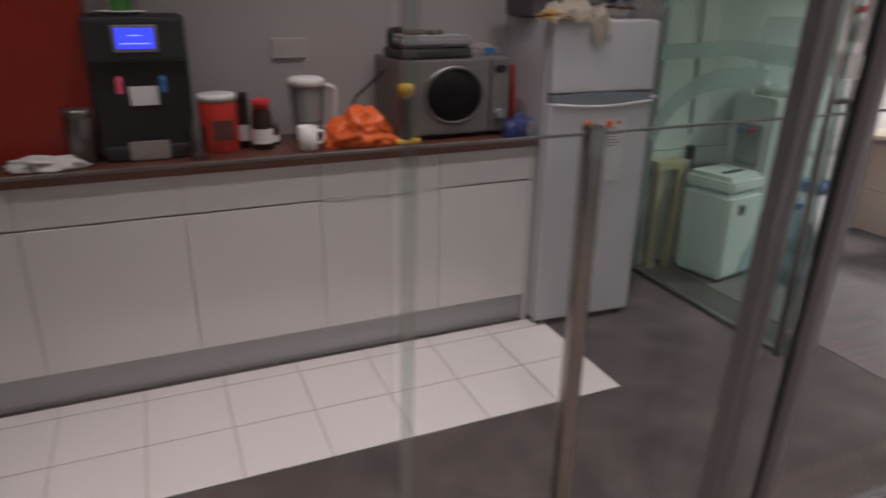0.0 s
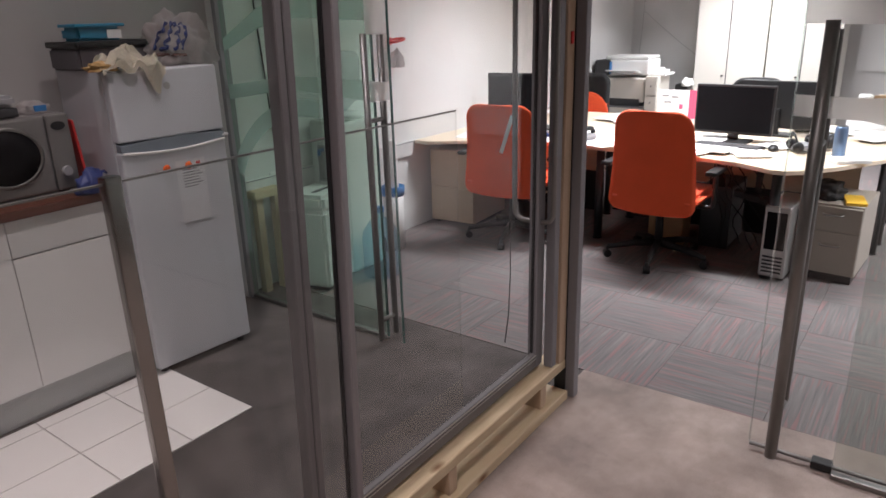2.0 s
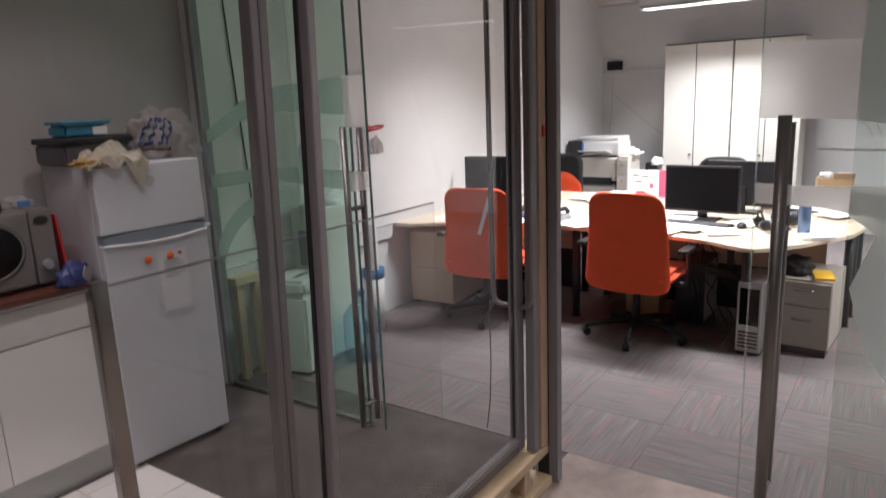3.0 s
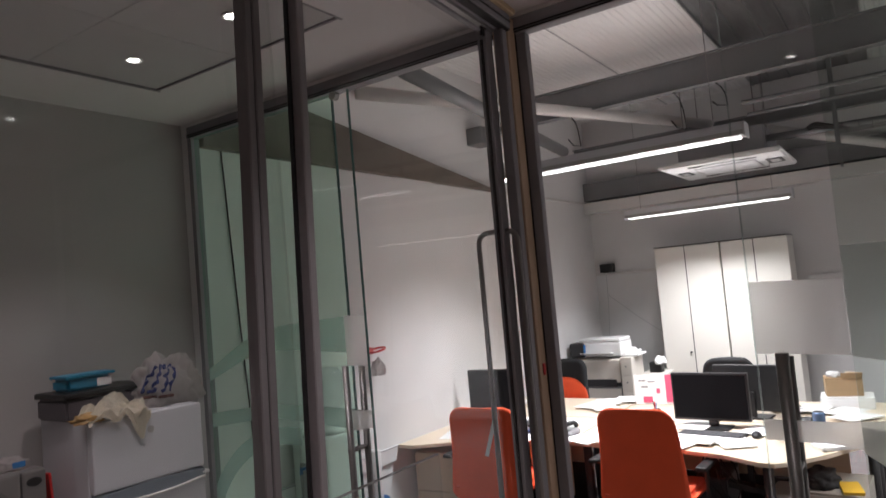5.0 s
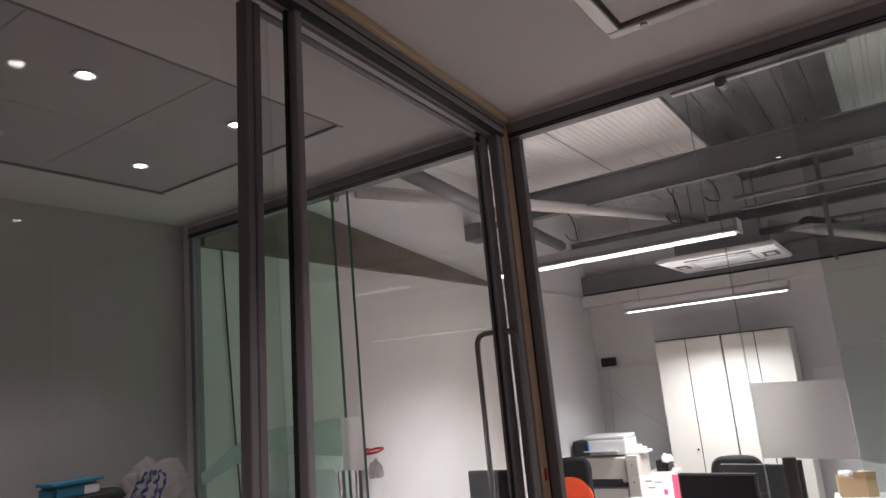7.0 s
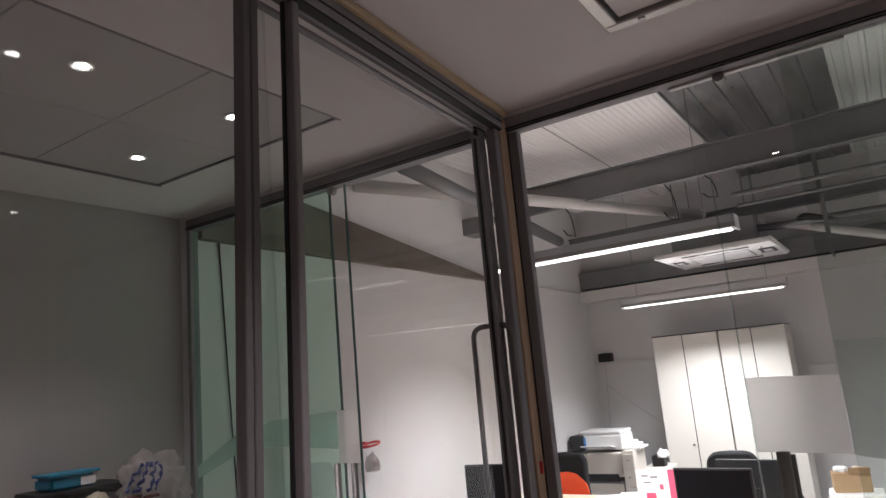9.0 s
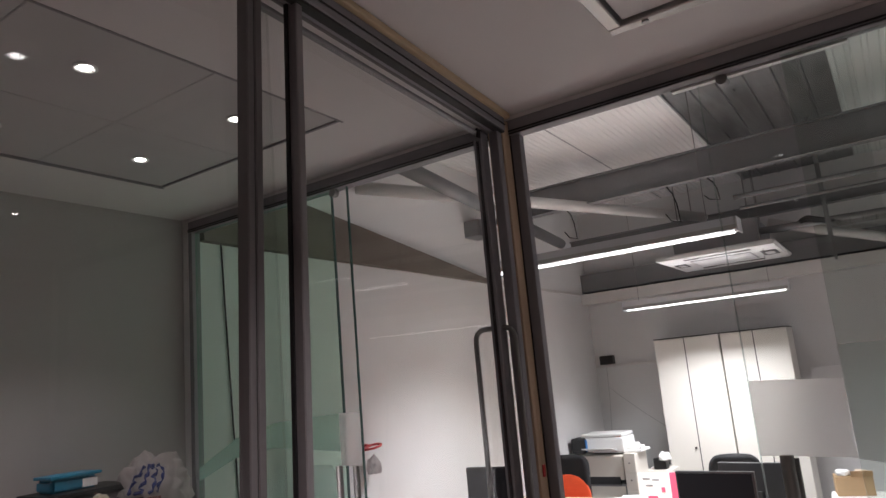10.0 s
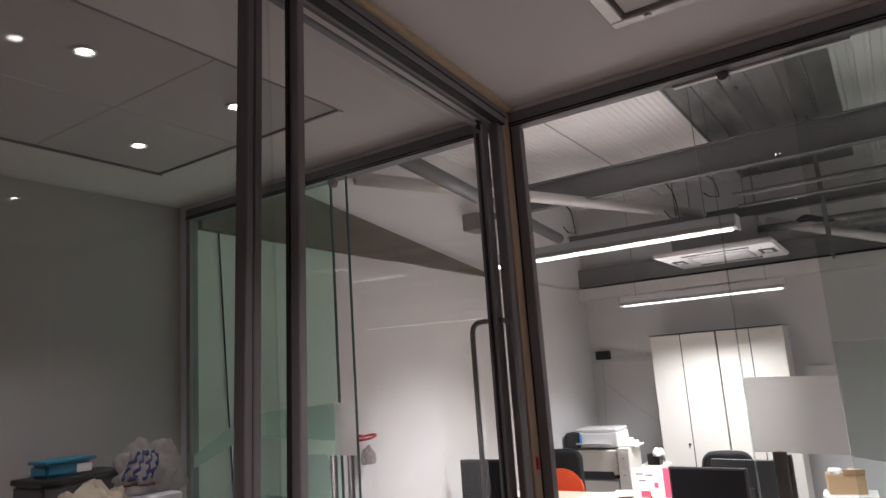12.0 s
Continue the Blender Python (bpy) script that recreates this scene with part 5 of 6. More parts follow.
drawer_unit(5.08, 0.345, -4, 0.31, 0.5, 0.49, M["beige_steel"], (0.27, 0.155), "beige drawer pedestal with curved steel handles")
dp = thing("drawer_pedestal", 4.9, 3.045, 0, 4, "maple drawer pedestal under the desk", "drawer unit", "drawer pedestals")
part("body", box(0.018, 0.55, -0.2, 0.2, 0.03, 0.62, 0.003), M["desk_panel"], dp)
part("drawer", box(0.0, 0.017, -0.198, 0.198, 0.035, 0.32, 0.003), M["desk_panel"], dp)
part("drawer", box(0.0, 0.017, -0.198, 0.198, 0.325, 0.617, 0.003), M["desk_panel"], dp)
for s in (-0.17, 0.17):
    part("foot", box(0.05, 0.5, s - 0.02, s + 0.02, 0.0, 0.03), M["black_plastic"], dp)

# computers
pc = thing("computer_tower", 4.93, 0.625, 0, -3, "silver perforated desktop computer tower", "computer")
part("body", box(0.0, 0.42, -0.075, 0.075, 0.02, 0.475, 0.012, 3), M["silver"], pc)
part("front_grille", box(-0.004, 0.002, -0.058, 0.058, 0.20, 0.44, 0.002), M["screen"], pc, "black perforated front")
for k in range(5):
    part("vent", box(-0.004, 0.002, -0.058, 0.058, 0.05 + k * 0.024, 0.062 + k * 0.024), M["black_plastic"], pc)
for s in (-0.06, 0.06):
    part("foot", box(0.03, 0.39, s - 0.01, s + 0.01, 0.0, 0.02), M["black_plastic"], pc)
pc2 = thing("computer_tower", 5.36, 1.10, 0, 0, "black desktop computer under the desk", "computer")
part("body", box(0.0, 0.42, -0.10, 0.10, 0.012, 0.46, 0.008), M["dark_plastic"], pc2)
part("side_panel", box(0.02, 0.4, -0.104, -0.099, 0.03, 0.44, 0.002), M["grey_plastic"], pc2)
part("foot", box(0.05, 0.37, -0.08, 0.08, 0.0, 0.012), M["black_plastic"], pc2)
st = thing("cardboard_box", 5.40, 1.42, 0, 5, "brown cardboard box under the desk", "box")
part("body", box(-0.14, 0.14, -0.12, 0.12, 0.0, 0.3, 0.003, 1), M["cardboard"], st)
part("flap", turned(box(-0.14, 0.0, -0.12, 0.12, 0.0, 0.004), pose(0.0, 0, 0.301, 0, 14, 0)), M["cardboard"], st)


def monitor(x, y, z, turn, w, h, label, glass="screen"):
    """A flat monitor whose screen faces local -x."""
    m = thing("monitor", x, y, z, turn, label, "monitor", "monitors")
    part("base", box(-0.09, 0.09, -0.13, 0.13, 0.0, 0.014, 0.006), M["black_plastic"], m)
    part("stand", box(0.02, 0.05, -0.035, 0.035, 0.012, 0.2, 0.006), M["black_plastic"], m)
    part("housing", box(-0.012, 0.03, -w / 2, w / 2, 0.055, 0.055 + h, 0.008), M["black_plastic"], m)
    part("screen", box(-0.0145, -0.0115, -w / 2 + 0.014, w / 2 - 0.014, 0.075, 0.055 + h - 0.014), M[glass], m)
    return m


monitor(5.70, 1.125, 0.716, -4, 0.545, 0.345, "black flat monitor, switched off, facing the chair")
monitor(5.6, 2.88, 0.716, 6, 0.47, 0.40, "black flat monitor, switched off, with papers beside it")
m2 = monitor(6.12, 0.92, 0.716, 172, 0.54, 0.345, "black flat monitor seen from behind")
part("rating_label", box(0.0305, 0.032, -0.05, 0.02, 0.17, 0.20), M["paper"], m2)
part("rating_label", box(0.0305, 0.032, -0.19, -0.14, 0.29, 0.31), M["paper"], m2)


def slab(name, x, y, z, turn, w, d, h, mat, label, cat, group="", bevel=0.001):
    t = thing(name, x, y, z, turn, label, cat, group)
    part("body", box(-w / 2, w / 2, -d / 2, d / 2, 0.0, h, bevel, 1), mat, t)
    return t


kb = thing("keyboard", 5.45, 1.08, 0.717, -6, "black computer keyboard on the desk", "keyboard")
part("body", box(-0.075, 0.075, -0.225, 0.225, 0.0, 0.018, 0.004), M["black_plastic"], kb)
for r in range(5):
    bm = None
    for k in range(18):
        bm = box(-0.065 + r * 0.026, -0.044 + r * 0.026, -0.215 + k * 0.024, -0.195 + k * 0.024, 0.018, 0.024, bm=bm)
    part("key_block", bm, M["key_grey"], kb)
ms = thing("mouse", 5.47, 0.795, 0.717, 10, "black computer mouse on the desk", "mouse")
part("body", crumpled(0.055, 0.032, 0.03, (0, 0, 0), 1.0, 0.03, 3), M["black_plastic"], ms, smooth=True)
random.seed(11)
for k in range(44):
    if k < 20:
        x, y = random.uniform(5.05, 5.8), random.uniform(2.05, 3.2)
    elif k < 35:
        x, y = random.uniform(5.12, 5.8), random.uniform(0.25, 1.9)
    else:
        x, y = random.uniform(6.05, 6.7), random.uniform(0.15, 3.1)
    slab("paper_sheet", x, y, 0.7165 + 0.0005 * k, random.uniform(-40, 40), 0.297, 0.21, 0.0012 + 0.004 * random.random(), M["paper"], "loose white papers on the desk", "paper", "papers on the desks", 0.0)
slab("document_folder", 5.25, 1.15, 0.735, -8, 0.21, 0.30, 0.008, M["paper"], "white folder lying on the desk", "folder")
slab("notepad", 5.28, 0.33, 0.72, 30, 0.15, 0.2, 0.02, M["paper"], "small stack of notes", "paper")
tub2 = thing("drink_can", 5.36, 0.40, 0.722, 0, "tall blue-grey metal drinks can", "can")
part("body", lathe([(0.030, 0.0), (0.037, 0.008), (0.037, 0.185), (0.03, 0.197)], 24), M["blue_tin"], tub2, smooth=True)
part("rim", lathe([(0.03, 0.197), (0.029, 0.2)], 24), M["steel"], tub2)


def phone(x, y, turn):
    p = thing("desk_phone", x, y, 0.722, turn, "dark desk telephone with a handset", "telephone", "desk phones")
    part("base", prism([(-0.09, -0.08), (0.09, -0.08), (0.09, 0.08), (-0.09, 0.08)], 0.0, 0.045, 0.01), M["grey_plastic"], p)
    part("handset", tube(bent([(-0.08, -0.045, 0.05), (-0.07, -0.045, 0.085), (0.07, -0.045, 0.085), (0.08, -0.045, 0.05)], 0.03), 0.018, 8), M["black_plastic"], p, smooth=True)
    part("cord", tube([(-0.08, -0.05, 0.03), (-0.13, -0.08, 0.01), (-0.16, 0.0, 0.01), (-0.1, 0.06, 0.02)], 0.005, 6), M["cable"], p)
    return p


phone(5.52, 0.62, 30)
phone(5.28, 2.10, -20)
phone(6.4, 0.75, 100)
ft = thing("leaflet_stand", 6.55, 1.80, 0.717, 5, "white and pink leaflet stand", "leaflet stand")
part("back", box(0.0, 0.012, -0.17, 0.17, 0.0, 0.26, 0.002), M["paper"], ft)
part("panel", box(-0.006, 0.0, -0.17, -0.10, 0.02, 0.26), M["pink"], ft, "pink panel")
part("panel", box(-0.008, 0.0, 0.02, 0.10, 0.02, 0.07), M["pink"], ft, "pink panel")
part("panel", box(-0.008, 0.0, -0.05, -0.02, 0.10, 0.14), M["pink"], ft, "pink panel")
for y, z in ((0.10, 0.205), (0.02, 0.195), (0.08, 0.15)):
    part("text_bar", box(-0.006, 0.0, y - 0.03, y + 0.03, z, z + 0.012), M["ink"], ft)
slab("paper_stack", 6.64, 0.33, 0.717, 4, 0.26, 0.36, 0.085, M["paper"], "thick stack of white papers on the far desk", "paper", "paper stacks")
bx = thing("cardboard_box", 6.66, 0.35, 0.803, 10, "brown cardboard box with packets on the far desk", "box")
part("body", box(-0.09, 0.09, -0.125, 0.125, 0.0, 0.14, 0.003), M["cardboard"], bx)
part("flap", turned(box(-0.004, 0.0, -0.125, 0.02, 0.0, 0.06), pose(-0.09, 0, 0.14, 0, -40, 0)), M["cardboard"], bx)
pkk = thing("snack_packets", 6.66, 0.35, 0.943, 10, "pale packets on the box", "packet")
part("packet", crumpled(0.06, 0.05, 0.03, (0, 0.06, 0), 3.0, 0.4, 3), M["paper"], pkk, smooth=True)
part("packet", crumpled(0.06, 0.05, 0.025, (0, -0.065, 0), 6.0, 0.4, 3), M["desk_panel"], pkk, smooth=True)
hb = thing("handbag", 5.3, 0.36, 0.492, 0, "dark bag lying on the pedestal", "bag")
part("body", crumpled(0.13, 0.09, 0.075, (-0.02, 0.05, 0), 14.0, 0.35, 4), M["black_fabric"], hb, smooth=True)
yb = thing("yellow_folder", 5.2, 0.255, 0.4915, 12, "yellow folder on the pedestal", "folder")
part("cover", box(-0.1, 0.12, -0.055, 0.055, 0.0, 0.018, 0.003), M["yellow"], yb)
for k, (x, y) in enumerate(((5.35, 2.35), (5.75, 1.55), (6.3, 1.45))):
    pp = thing("pen_pot", x, y, 0.735, 0, "dark pen pot with pens on the desk", "pen pot", "pen pots")
    part("pot", lathe([(0.036, 0.0), (0.04, 0.1), (0.036, 0.1), (0.033, 0.006)], 20), M["dark_plastic"], pp, smooth=True)
    for j, m in enumerate(("blue", "red", "black_plastic")):
        part("pen", tube([(0.01 * j - 0.01, 0.0, 0.008), (0.03 * j - 0.03, 0.02 * (j - 1), 0.155)], 0.004, 6), M[m], pp)
for k, (x, y, m, lab) in enumerate(((5.2, 2.25, "ceramic", "white coffee mug on the desk"), (5.62, 0.5, "dark_plastic", "dark coffee mug on the desk"), (5.3, 2.75, "ceramic", "white coffee mug on the desk"))):
    mg_ = thing("coffee_mug", x, y, 0.735, 40 * k, lab, "mug", "mugs on the desks")
    part("wall", lathe([(0.034, 0), (0.04, 0.006), (0.041, 0.09), (0.037, 0.09), (0.034, 0.01)], 24), M[m], mg_, smooth=True)
    part("handle", tube(bent([(0.038, 0, 0.075), (0.068, 0, 0.07), (0.066, 0, 0.03), (0.037, 0, 0.025)], 0.02), 0.006, 8), M[m], mg_, smooth=True)
hs_ = thing("headset", 5.42, 0.66, 0.735, 25, "black headset lying on the desk", "headset")
part("band", tube([(0.08 * math.cos(radians(a)), 0.0 + 0.02 * math.sin(radians(a)), 0.03 + 0.09 * math.sin(radians(a))) for a in range(0, 181, 15)], 0.007, 8), M["black_plastic"], hs_, smooth=True)
for sx in (-0.08, 0.08):
    part("ear_pad", lathe([(0.03, -0.012), (0.035, 0.0), (0.03, 0.012)], 18), M["black_plastic"], hs_, at=pose(sx, 0, 0.034, 0, 90, 0), smooth=True)
for k, (x, y, r) in enumerate(((5.3, 2.45, 20), (6.2, 1.2, -10), (5.6, 2.4, 70))):
    sk = thing("book_pile", x, y, 0.74, r, "small pile of dark books on the desk", "books", "book piles")
    for j, m in enumerate(("navy", "grey_plastic", "dark_plastic")):
        part("book", box(-0.11 + 0.01 * j, 0.10, -0.075, 0.075 - 0.008 * j, 0.019 * j, 0.019 * j + 0.018, 0.002, 1), M[m], sk)
# cables under the desk
random.seed(5)
for k in range(9):
    y0 = random.uniform(0.75, 1.15)
    a, b_ = (random.uniform(5.2, 5.7), y0, 0.685), (random.uniform(5.1, 5.6), y0 - random.uniform(0.0, 0.35), random.uniform(0.02, 0.12))
    cb = thing("mains_cable", 0, 0, 0, 0, "black cable hanging under the desk", "cable", "cables under the desk")
    mid = [Vector(a).lerp(Vector(b_), s / 9) + Vector((0.05 * math.sin(s * 1.3 + k), 0.05 * math.cos(s * 0.9 + 2 * k), 0)) * (math.sin(math.pi * s / 9)) for s in range(10)]
    part("wire", tube(mid, 0.0045, 6), M["cable"], cb, smooth=True)
ps = thing("power_strip", 5.45, 0.86, 0.36, 0, "black power strip under the desk", "power strip")
part("body", box(-0.04, 0.04, -0.16, 0.16, 0.0, 0.045, 0.006), M["black_plastic"], ps, at=pose(0, 0, 0, 12, 0, 5))
part("bracket", box(0.03, 0.04, -0.02, 0.02, 0.0, 0.33), M["black_plastic"], ps)

# along the long wall
sh = thing("paper_shredder", 3.30, 2.86, 0, 10, "pale grey upright paper shredder", "shredder")
part("body", prism([(0, 0), (0.30, 0), (0.32, 0.30), (-0.02, 0.30)], 0.02, 0.52, 0.02), M["white_plastic"], sh)
part("head", prism([(0.0, 0.0), (0.30, 0.0), (0.32, 0.30), (-0.02, 0.30)], 0.522, 0.62, 0.025), M["white_plastic"], sh)
part("slot", box(0.07, 0.25, 0.10, 0.14, 0.614, 0.622, 0.003), M["dark_plastic"], sh, "dark feed slot")
part("handle", box(0.09, 0.15, -0.004, 0.004, 0.40, 0.46, 0.004), M["dark_plastic"], sh)
part("castor_base", box(0.02, 0.28, 0.02, 0.28, 0.0, 0.025), M["black_plastic"], sh)
tr = thing("pine_trestle", 3.13, 3.23, 0, 0, "rough pine trestle leaning by the wall", "trestle")
for x, d in ((-0.05, 0.0), (0.075, 0.02)):
    part("leg", box(x, x + 0.05, -0.03 - d, 0.02 - d, 0.0, 0.61, 0.003), M["pine_up"], tr)
part("rail", box(-0.07, 0.14, -0.05, 0.03, 0.61, 0.66, 0.004), M["pine"], tr)
wcool = thing("water_cooler", 3.78, 3.11, 0, 0, "white office water cooler with a clear bottle on top", "water cooler")
part("cabinet", box(-0.155, 0.155, -0.15, 0.16, 0.0, 1.02, 0.02), M["white_plastic"], wcool)
part("recess", box(-0.165, -0.15, -0.09, 0.09, 0.62, 0.86, 0.006), M["grey_plastic"], wcool)
for y, m in ((-0.04, "red"), (0.04, "blue")):
    part("tap", tube([(-0.15, y, 0.83), (-0.2, y, 0.83), (-0.2, y, 0.8)], 0.012, 8), M[m], wcool)
part("collar", lathe([(0.13, 1.02), (0.12, 1.06), (0.06, 1.065)], 28), M["white_plastic"], wcool, smooth=True)
part("bottle", lathe([(0.03, 1.06), (0.05, 1.09), (0.13, 1.16), (0.135, 1.24), (0.13, 1.27), (0.135, 1.30), (0.135, 1.40), (0.11, 1.44)], 28), M["clear_plastic"], wcool, "clear bottle", smooth=True)
wb = thing("water_bottle", 3.74, 2.80, 0, 0, "large blue-tinted water bottle on the floor", "bottle")
part("shell", lathe([(0.12, 0.0), (0.128, 0.02), (0.122, 0.1), (0.128, 0.13), (0.122, 0.2), (0.128, 0.23), (0.12, 0.30), (0.07, 0.37), (0.03, 0.40), (0.03, 0.44)], 28), M["blue_clear"], wb, smooth=True)
part("cap", lathe([(0.033, 0.43), (0.033, 0.465), (0.025, 0.468)], 18), M["blue"], wb)
pb = thing("waste_bin", 4.20, 3.07, 0, 0, "slim white bin with a blue rim", "bin")
part("body", lathe([(0.065, 0.0), (0.08, 0.44), (0.075, 0.44), (0.06, 0.01)], 28), M["white_plastic"], pb, smooth=True)
part("rim", lathe([(0.083, 0.41), (0.087, 0.475), (0.078, 0.48), (0.075, 0.42)], 28), M["blue"], pb, "blue rim", smooth=True)
cs = thing("cup_stack", 4.20, 3.07, 0.02, 0, "white cup tube standing in the bin", "cups")
part("tube", lathe([(0.045, 0.0), (0.045, 0.78), (0.04, 0.79)], 20), M["white_plastic"], cs, smooth=True)
hp = thing("hoop_bag", 4.5, 3.24, 1.36, 0, "red wall hoop holding a clear plastic bag", "bag holder")
ring = [(0.07 * math.cos(2 * math.pi * k / 24), -0.02 + 0.055 * math.sin(2 * math.pi * k / 24), 0.12 + 0.012 * math.cos(2 * math.pi * k / 24)) for k in range(25)]
part("hoop", tube(ring, 0.009, 8), M["red"], hp, smooth=True)
part("bag", crumpled(0.06, 0.04, 0.09, (0, -0.02, -0.07), 8.0, 0.35, 4), M["bag"], hp, smooth=True)
part("bracket", box(-0.01, 0.01, 0.03, 0.06, 0.09, 0.14), M["red"], hp)
lead = thing("wall_cable", 3.3, YW, 0, 0, "black cable running down the wall to a socket", "cable")
part("wire", tube([(-0.06, -0.008, 2.89), (-0.03, -0.008, 2.3), (0.0, -0.008, 1.74), (0.03, -0.008, 1.25), (0.05, -0.008, 0.78)], 0.005, 6), M["cable"], lead)
part("plug", box(0.02, 0.08, -0.05, -0.008, 0.64, 0.72, 0.01), M["black_plastic"], lead)
part("coil", tube([(0.06, -0.04, 0.66), (0.10, -0.05, 0.5), (0.12, -0.05, 0.32), (0.09, -0.05, 0.22), (0.13, -0.05, 0.1), (0.2, -0.05, 0.02)], 0.005, 6), M["cable"], lead)
part("socket_plate", box(-0.02, 0.12, -0.01, 0.0, 0.63, 0.73, 0.003), M["white_plastic"], lead)
solid("dado_trunking", box(XC + 0.04, XB - 0.01, YW - 0.03, YW - 0.001, 0.60, 0.71, 0.004), M["office_wall"], "white dado cable trunking along the long wall", "trunking")
solid("trunking_line", box(XC + 0.04, XB - 0.01, YW - 0.032, YW - 0.03, 0.705, 0.711), M["grey_plastic"], "grey shadow joint on the trunking", "trunking")

# copier group in the far corner
cp = thing("copier", 8.1, 2.86, 0, 0, "large pale office copier with paper drawers", "copier")
part("lower_body", box(0.0, 0.6, -0.2, 0.38, 0.03, 0.62, 0.012), M["grey_plastic"], cp)
for k in range(4):
    part("tray", box(-0.012, 0.0, -0.19, 0.36, 0.05 + k * 0.14, 0.175 + k * 0.14, 0.004), M["cream"], cp)
part("upper_body", box(-0.02, 0.6, -0.2, 0.4, 0.66, 0.93, 0.02), M["cream"], cp)
part("output_slot", box(-0.024, 0.0, -0.15, 0.33, 0.62, 0.70), M["dark_plastic"], cp)
part("side_cabinet", box(-0.05, 0.35, -0.355, -0.22, 0.0, 0.95, 0.006), M["cream"], cp)
for k in range(5):
    part("drawer", box(-0.058, -0.05, -0.348, -0.228, 0.03 + k * 0.18, 0.195 + k * 0.18, 0.003), M["cream"], cp)
    part("knob", lathe([(0.008, 0), (0.008, 0.012)], 10), M["steel"], cp, at=pose(-0.058, -0.288, 0.13 + k * 0.18, 0, -90, 0))
part("foot", box(0.02, 0.56, -0.18, 0.36, 0.0, 0.03), M["black_plastic"], cp)
pr = thing("desktop_printer", 8.12, 2.90, 0.951, 0, "white desktop printer on the copier", "printer")
part("body", box(0.0, 0.4, -0.26, 0.26, 0.0, 0.17, 0.025), M["white_plastic"], pr)
part("lid", box(0.01, 0.39, -0.25, 0.25, 0.17, 0.21, 0.015), M["white_plastic"], pr)
part("tray", turned(box(-0.16, 0.02, -0.18, 0.18, 0.0, 0.012, 0.004), pose(0, 0, 0.03, 0, 10, 0)), M["white_plastic"], pr)
for k in range(3):
    slab("paper_stack", 8.3 + 0.02 * k, 2.56 + 0.04 * k, 0.953 + 0.024 * k, 10 * k, 0.3, 0.21, 0.022, M["paper"], "stack of white paper on the copier", "paper", "paper stacks")
lb = thing("label_printer", 8.1, 3.17, 0.951, 0, "small dark and blue label printer", "printer")
part("body", box(-0.02, 0.2, -0.09, 0.09, 0.0, 0.17, 0.03, 3), M["dark_plastic"], lb)
part("side", box(-0.02, 0.18, -0.10, -0.09, 0.02, 0.15, 0.004), M["blue"], lb, "blue side")
cabs = thing("side_table", 8.4, 2.38, 0, 0, "low white cabinet beside the copier", "cabinet")
part("body", box(0.0, 0.45, -0.15, 0.15, 0.0, 0.72, 0.006), M["cabinet"], cabs)
part("door", box(-0.015, 0.0, -0.147, 0.147, 0.03, 0.71, 0.003), M["cabinet"], cabs)
cl = thing("desk_clutter", 8.45, 2.38, 0.72, 0, "black tape dispenser with crumpled tissue", "tape dispenser")
part("body", box(0.0, 0.12, -0.08, 0.06, 0.0, 0.12, 0.01), M["black_plastic"], cl)
part("tissue", crumpled(0.07, 0.06, 0.06, (0.03, -0.07, 0.1), 2.5, 0.5, 3), M["paper"], cl, smooth=True)


def tall_cabinet(y0, y1, split):
    c = thing("tall_cabinet", 8.7, (y0 + y1) / 2, 0, 0, "tall cream two-door office cabinet", "cabinet", "tall cabinets")
    w = (y1 - y0) / 2
    part("body", box(0.018, 0.46, -w, w, 0.06, 2.165, 0.003), M["cabinet"], c)
    part("plinth", box(0.03, 0.44, -w + 0.01, w - 0.01, 0.0, 0.06), M["grey_plastic"], c)
    s = split - (y0 + y1) / 2
    for a, b in ((-w, s - 0.0015), (s + 0.0015, w)):
        part("door", box(0.0, 0.017, a + 0.002, b - 0.001, 0.065, 2.158, 0.0015, 1), M["cabinet"], c)
    part("edge_line", box(-0.0012, 0.016, s - 0.005, s + 0.005, 0.065, 2.158), M["dark_plastic"], c)
    part("lock", lathe([(0.012, 0), (0.012, 0.016)], 12), M["dark_plastic"], c, at=pose(0.0, s + 0.04, 0.92, 0, -90, 0))
    part("trim", box(-0.003, 0.462, -w - 0.002, w + 0.002, 2.166, 2.174), M["dark_plastic"], c)
    return c


tall_cabinet(1.578, 2.315, 1.965)
tall_cabinet(0.87, 1.562, 1.215)
rail = thing("wall_shelf_rail", XB, 2.8, 1.90, 0, "white wall rail with a small black speaker", "rail")
part("rail", box(-0.05, 0.0, -0.42, 0.48, 0.0, 0.035, 0.004), M["pipe"], rail)
part("speaker", box(-0.11, -0.01, 0.22, 0.40, 0.036, 0.15, 0.012), M["black_plastic"], rail, "small black speaker")
cd = thing("wall_cable", XB, 3.0, 0, 0, "thin cable hanging slantwise on the end wall", "cable")
part("wire", tube(sagging((-0.015, 0.15, 1.64), (-0.015, -0.62, 1.05), 0.02), 0.0022, 6), M["grey_plastic"], cd)
part("wire", tube([(-0.015, 0.15, 1.92), (-0.02, 0.16, 1.5), (-0.015, 0.19, 1.1), (-0.02, 0.21, 0.75)], 0.0022, 6), M["grey_plastic"], cd)
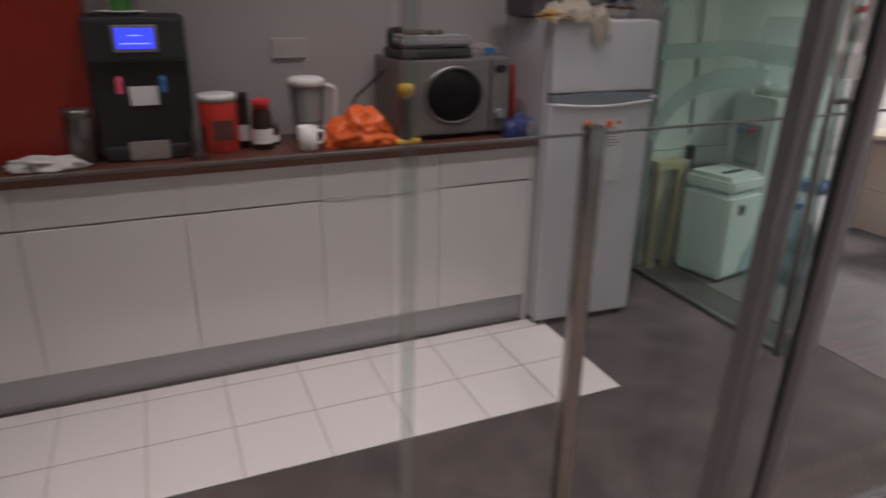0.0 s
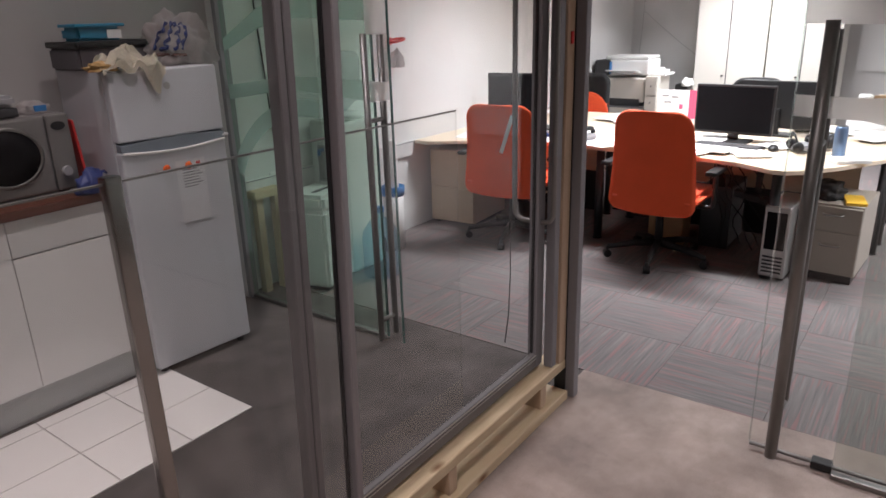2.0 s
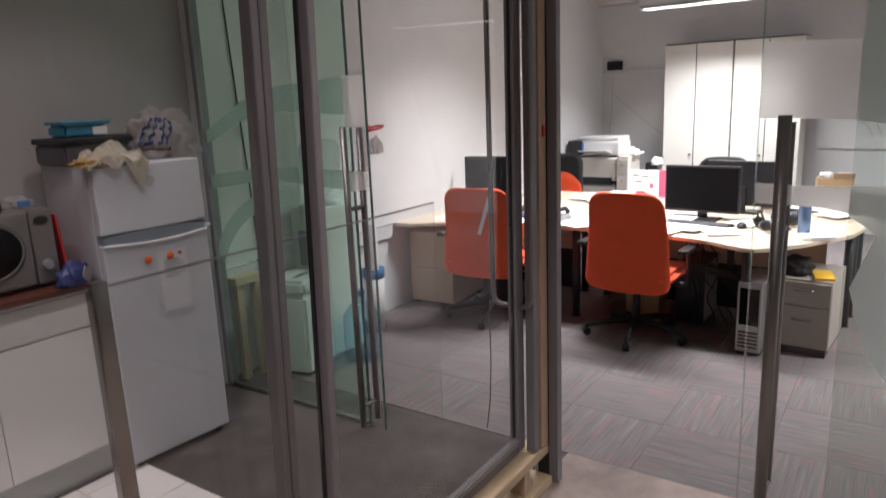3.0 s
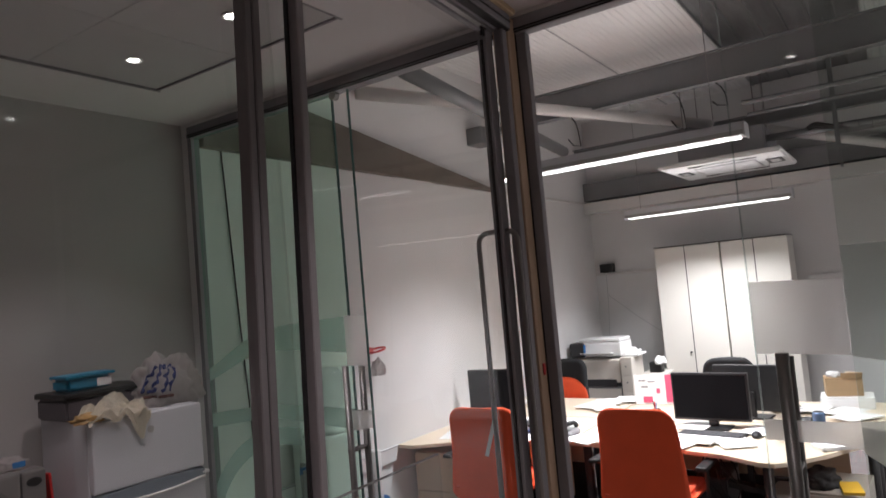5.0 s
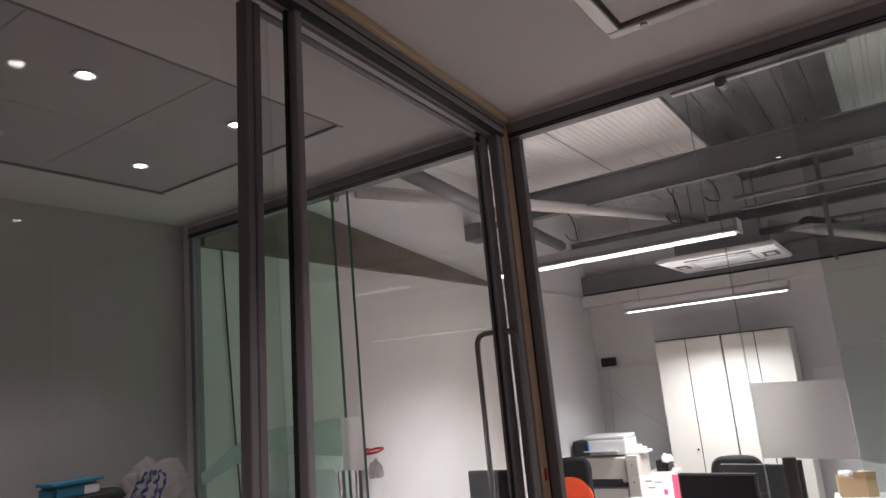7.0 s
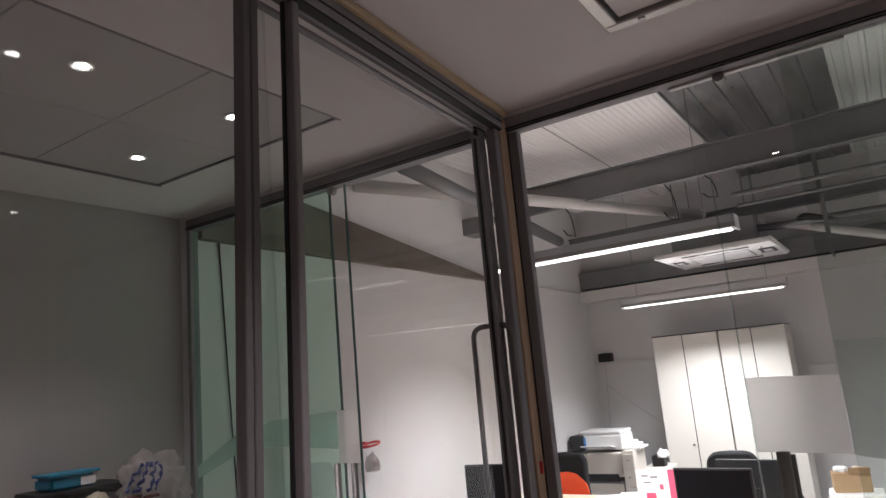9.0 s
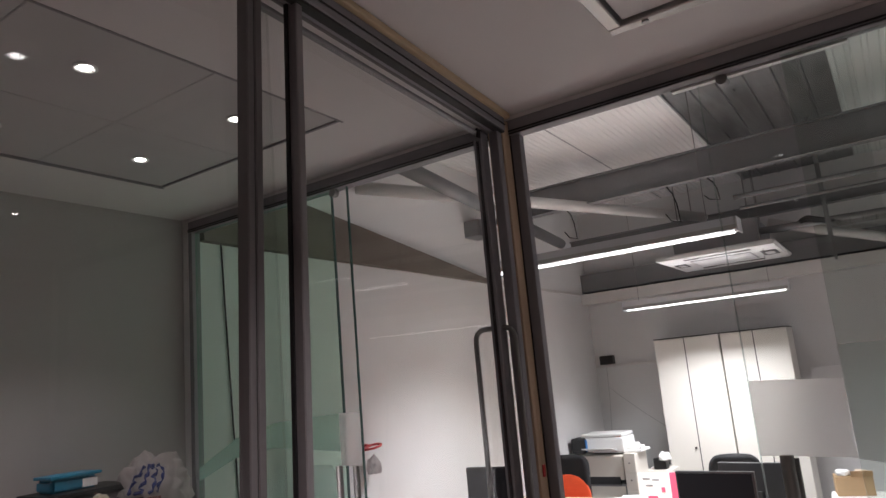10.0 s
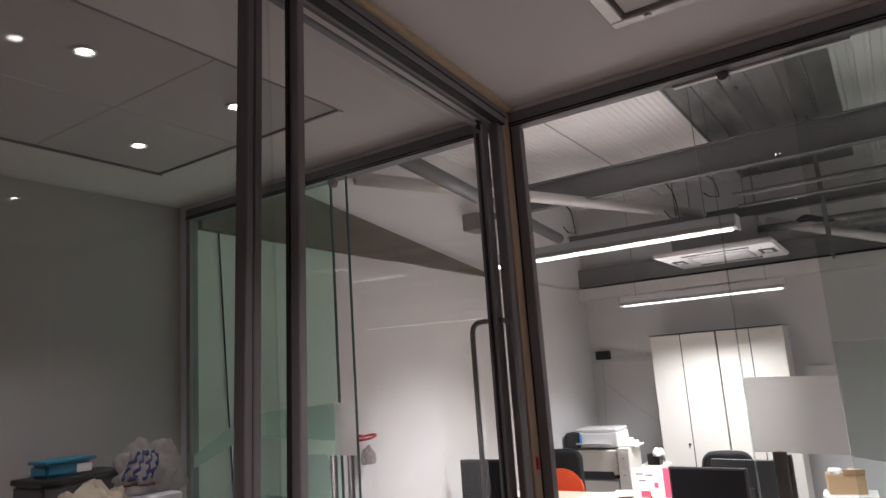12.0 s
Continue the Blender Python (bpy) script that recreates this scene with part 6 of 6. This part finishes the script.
wbd = thing("wall_board", XB, 0.15, 0.95, 0, "pale wall board with a faint curved drawing", "board")
part("panel", box(-0.02, 0.0, -0.62, 0.62, 0.0, 0.75, 0.004), M["office_wall"], wbd)
for r in (0.22, 0.3, 0.42):
    part("drawn_line", tube([(-0.024, 0.3 - r * math.cos(radians(a)), 0.1 + r * math.sin(radians(a))) for a in range(10, 100, 6)], 0.006, 5), M["plinth"], wbd)

# wires that hang from the beams
for x, y, z0, z1 in ((6.9, 1.39, 3.52, 3.16), (6.9, 2.42, 3.52, 3.2), (6.9, 1.02, 3.52, 3.3)):
    hw = thing("hanging_wire", x, y, z0, 0, "loose wire looped under the roof beam", "wire", "hanging wires")
    h = z1 - z0
    part("wire", tube([(0, 0.05, 0), (0.02, 0.01, h * 0.2), (0.0, -0.02, h * 0.5), (0.01, -0.03, h), (0.03, 0.06, h * 0.9), (0.02, 0.10, h * 0.7)], 0.006, 6), M["cable"], hw, smooth=True)

# ---- floor pieces
TILE = 0.3085
me = None
k = 0
for i in range(10):
    for j in range(3):
        x0 = 2.135 - (i + 1) * TILE
        y0, y1 = ((2.18, 2.482), (2.487, 2.790), (2.795, 2.872))[j]
        if j == 2:
            o = part("tile", box(0, TILE - 0.005, 0, y1 - y0, 0, 0.0045, 0.001, 1), M["tile"], tile_strip)
        elif me is None:
            o = part("tile", box(0, TILE - 0.005, 0, 0.302, 0, 0.0045, 0.001, 1), M["tile"], tile_strip)
            me = o.data
        else:
            o = new("tile", me)
            o.parent = tile_strip
        o.matrix_basis = pose(x0 + 0.0025, y0, 0.003)
bm = box(-0.2495, 0.2495, -0.2495, 0.2495, -0.008, 0.0, 0.0015, 1)
first = None
for i in range(12):
    for j in range(14):
        m = pose(3.5 + 0.5 * i, YW - 0.25 - 0.5 * j, 0.0, 0, 0, 90 * ((i + j) % 2))
        if first is None:
            first = part("carpet_tile", bm, M["carpet_tile"], office_floor, at=m)
        else:
            o = new("carpet_tile", first.data)
            o.parent = office_floor
            o.matrix_basis = m
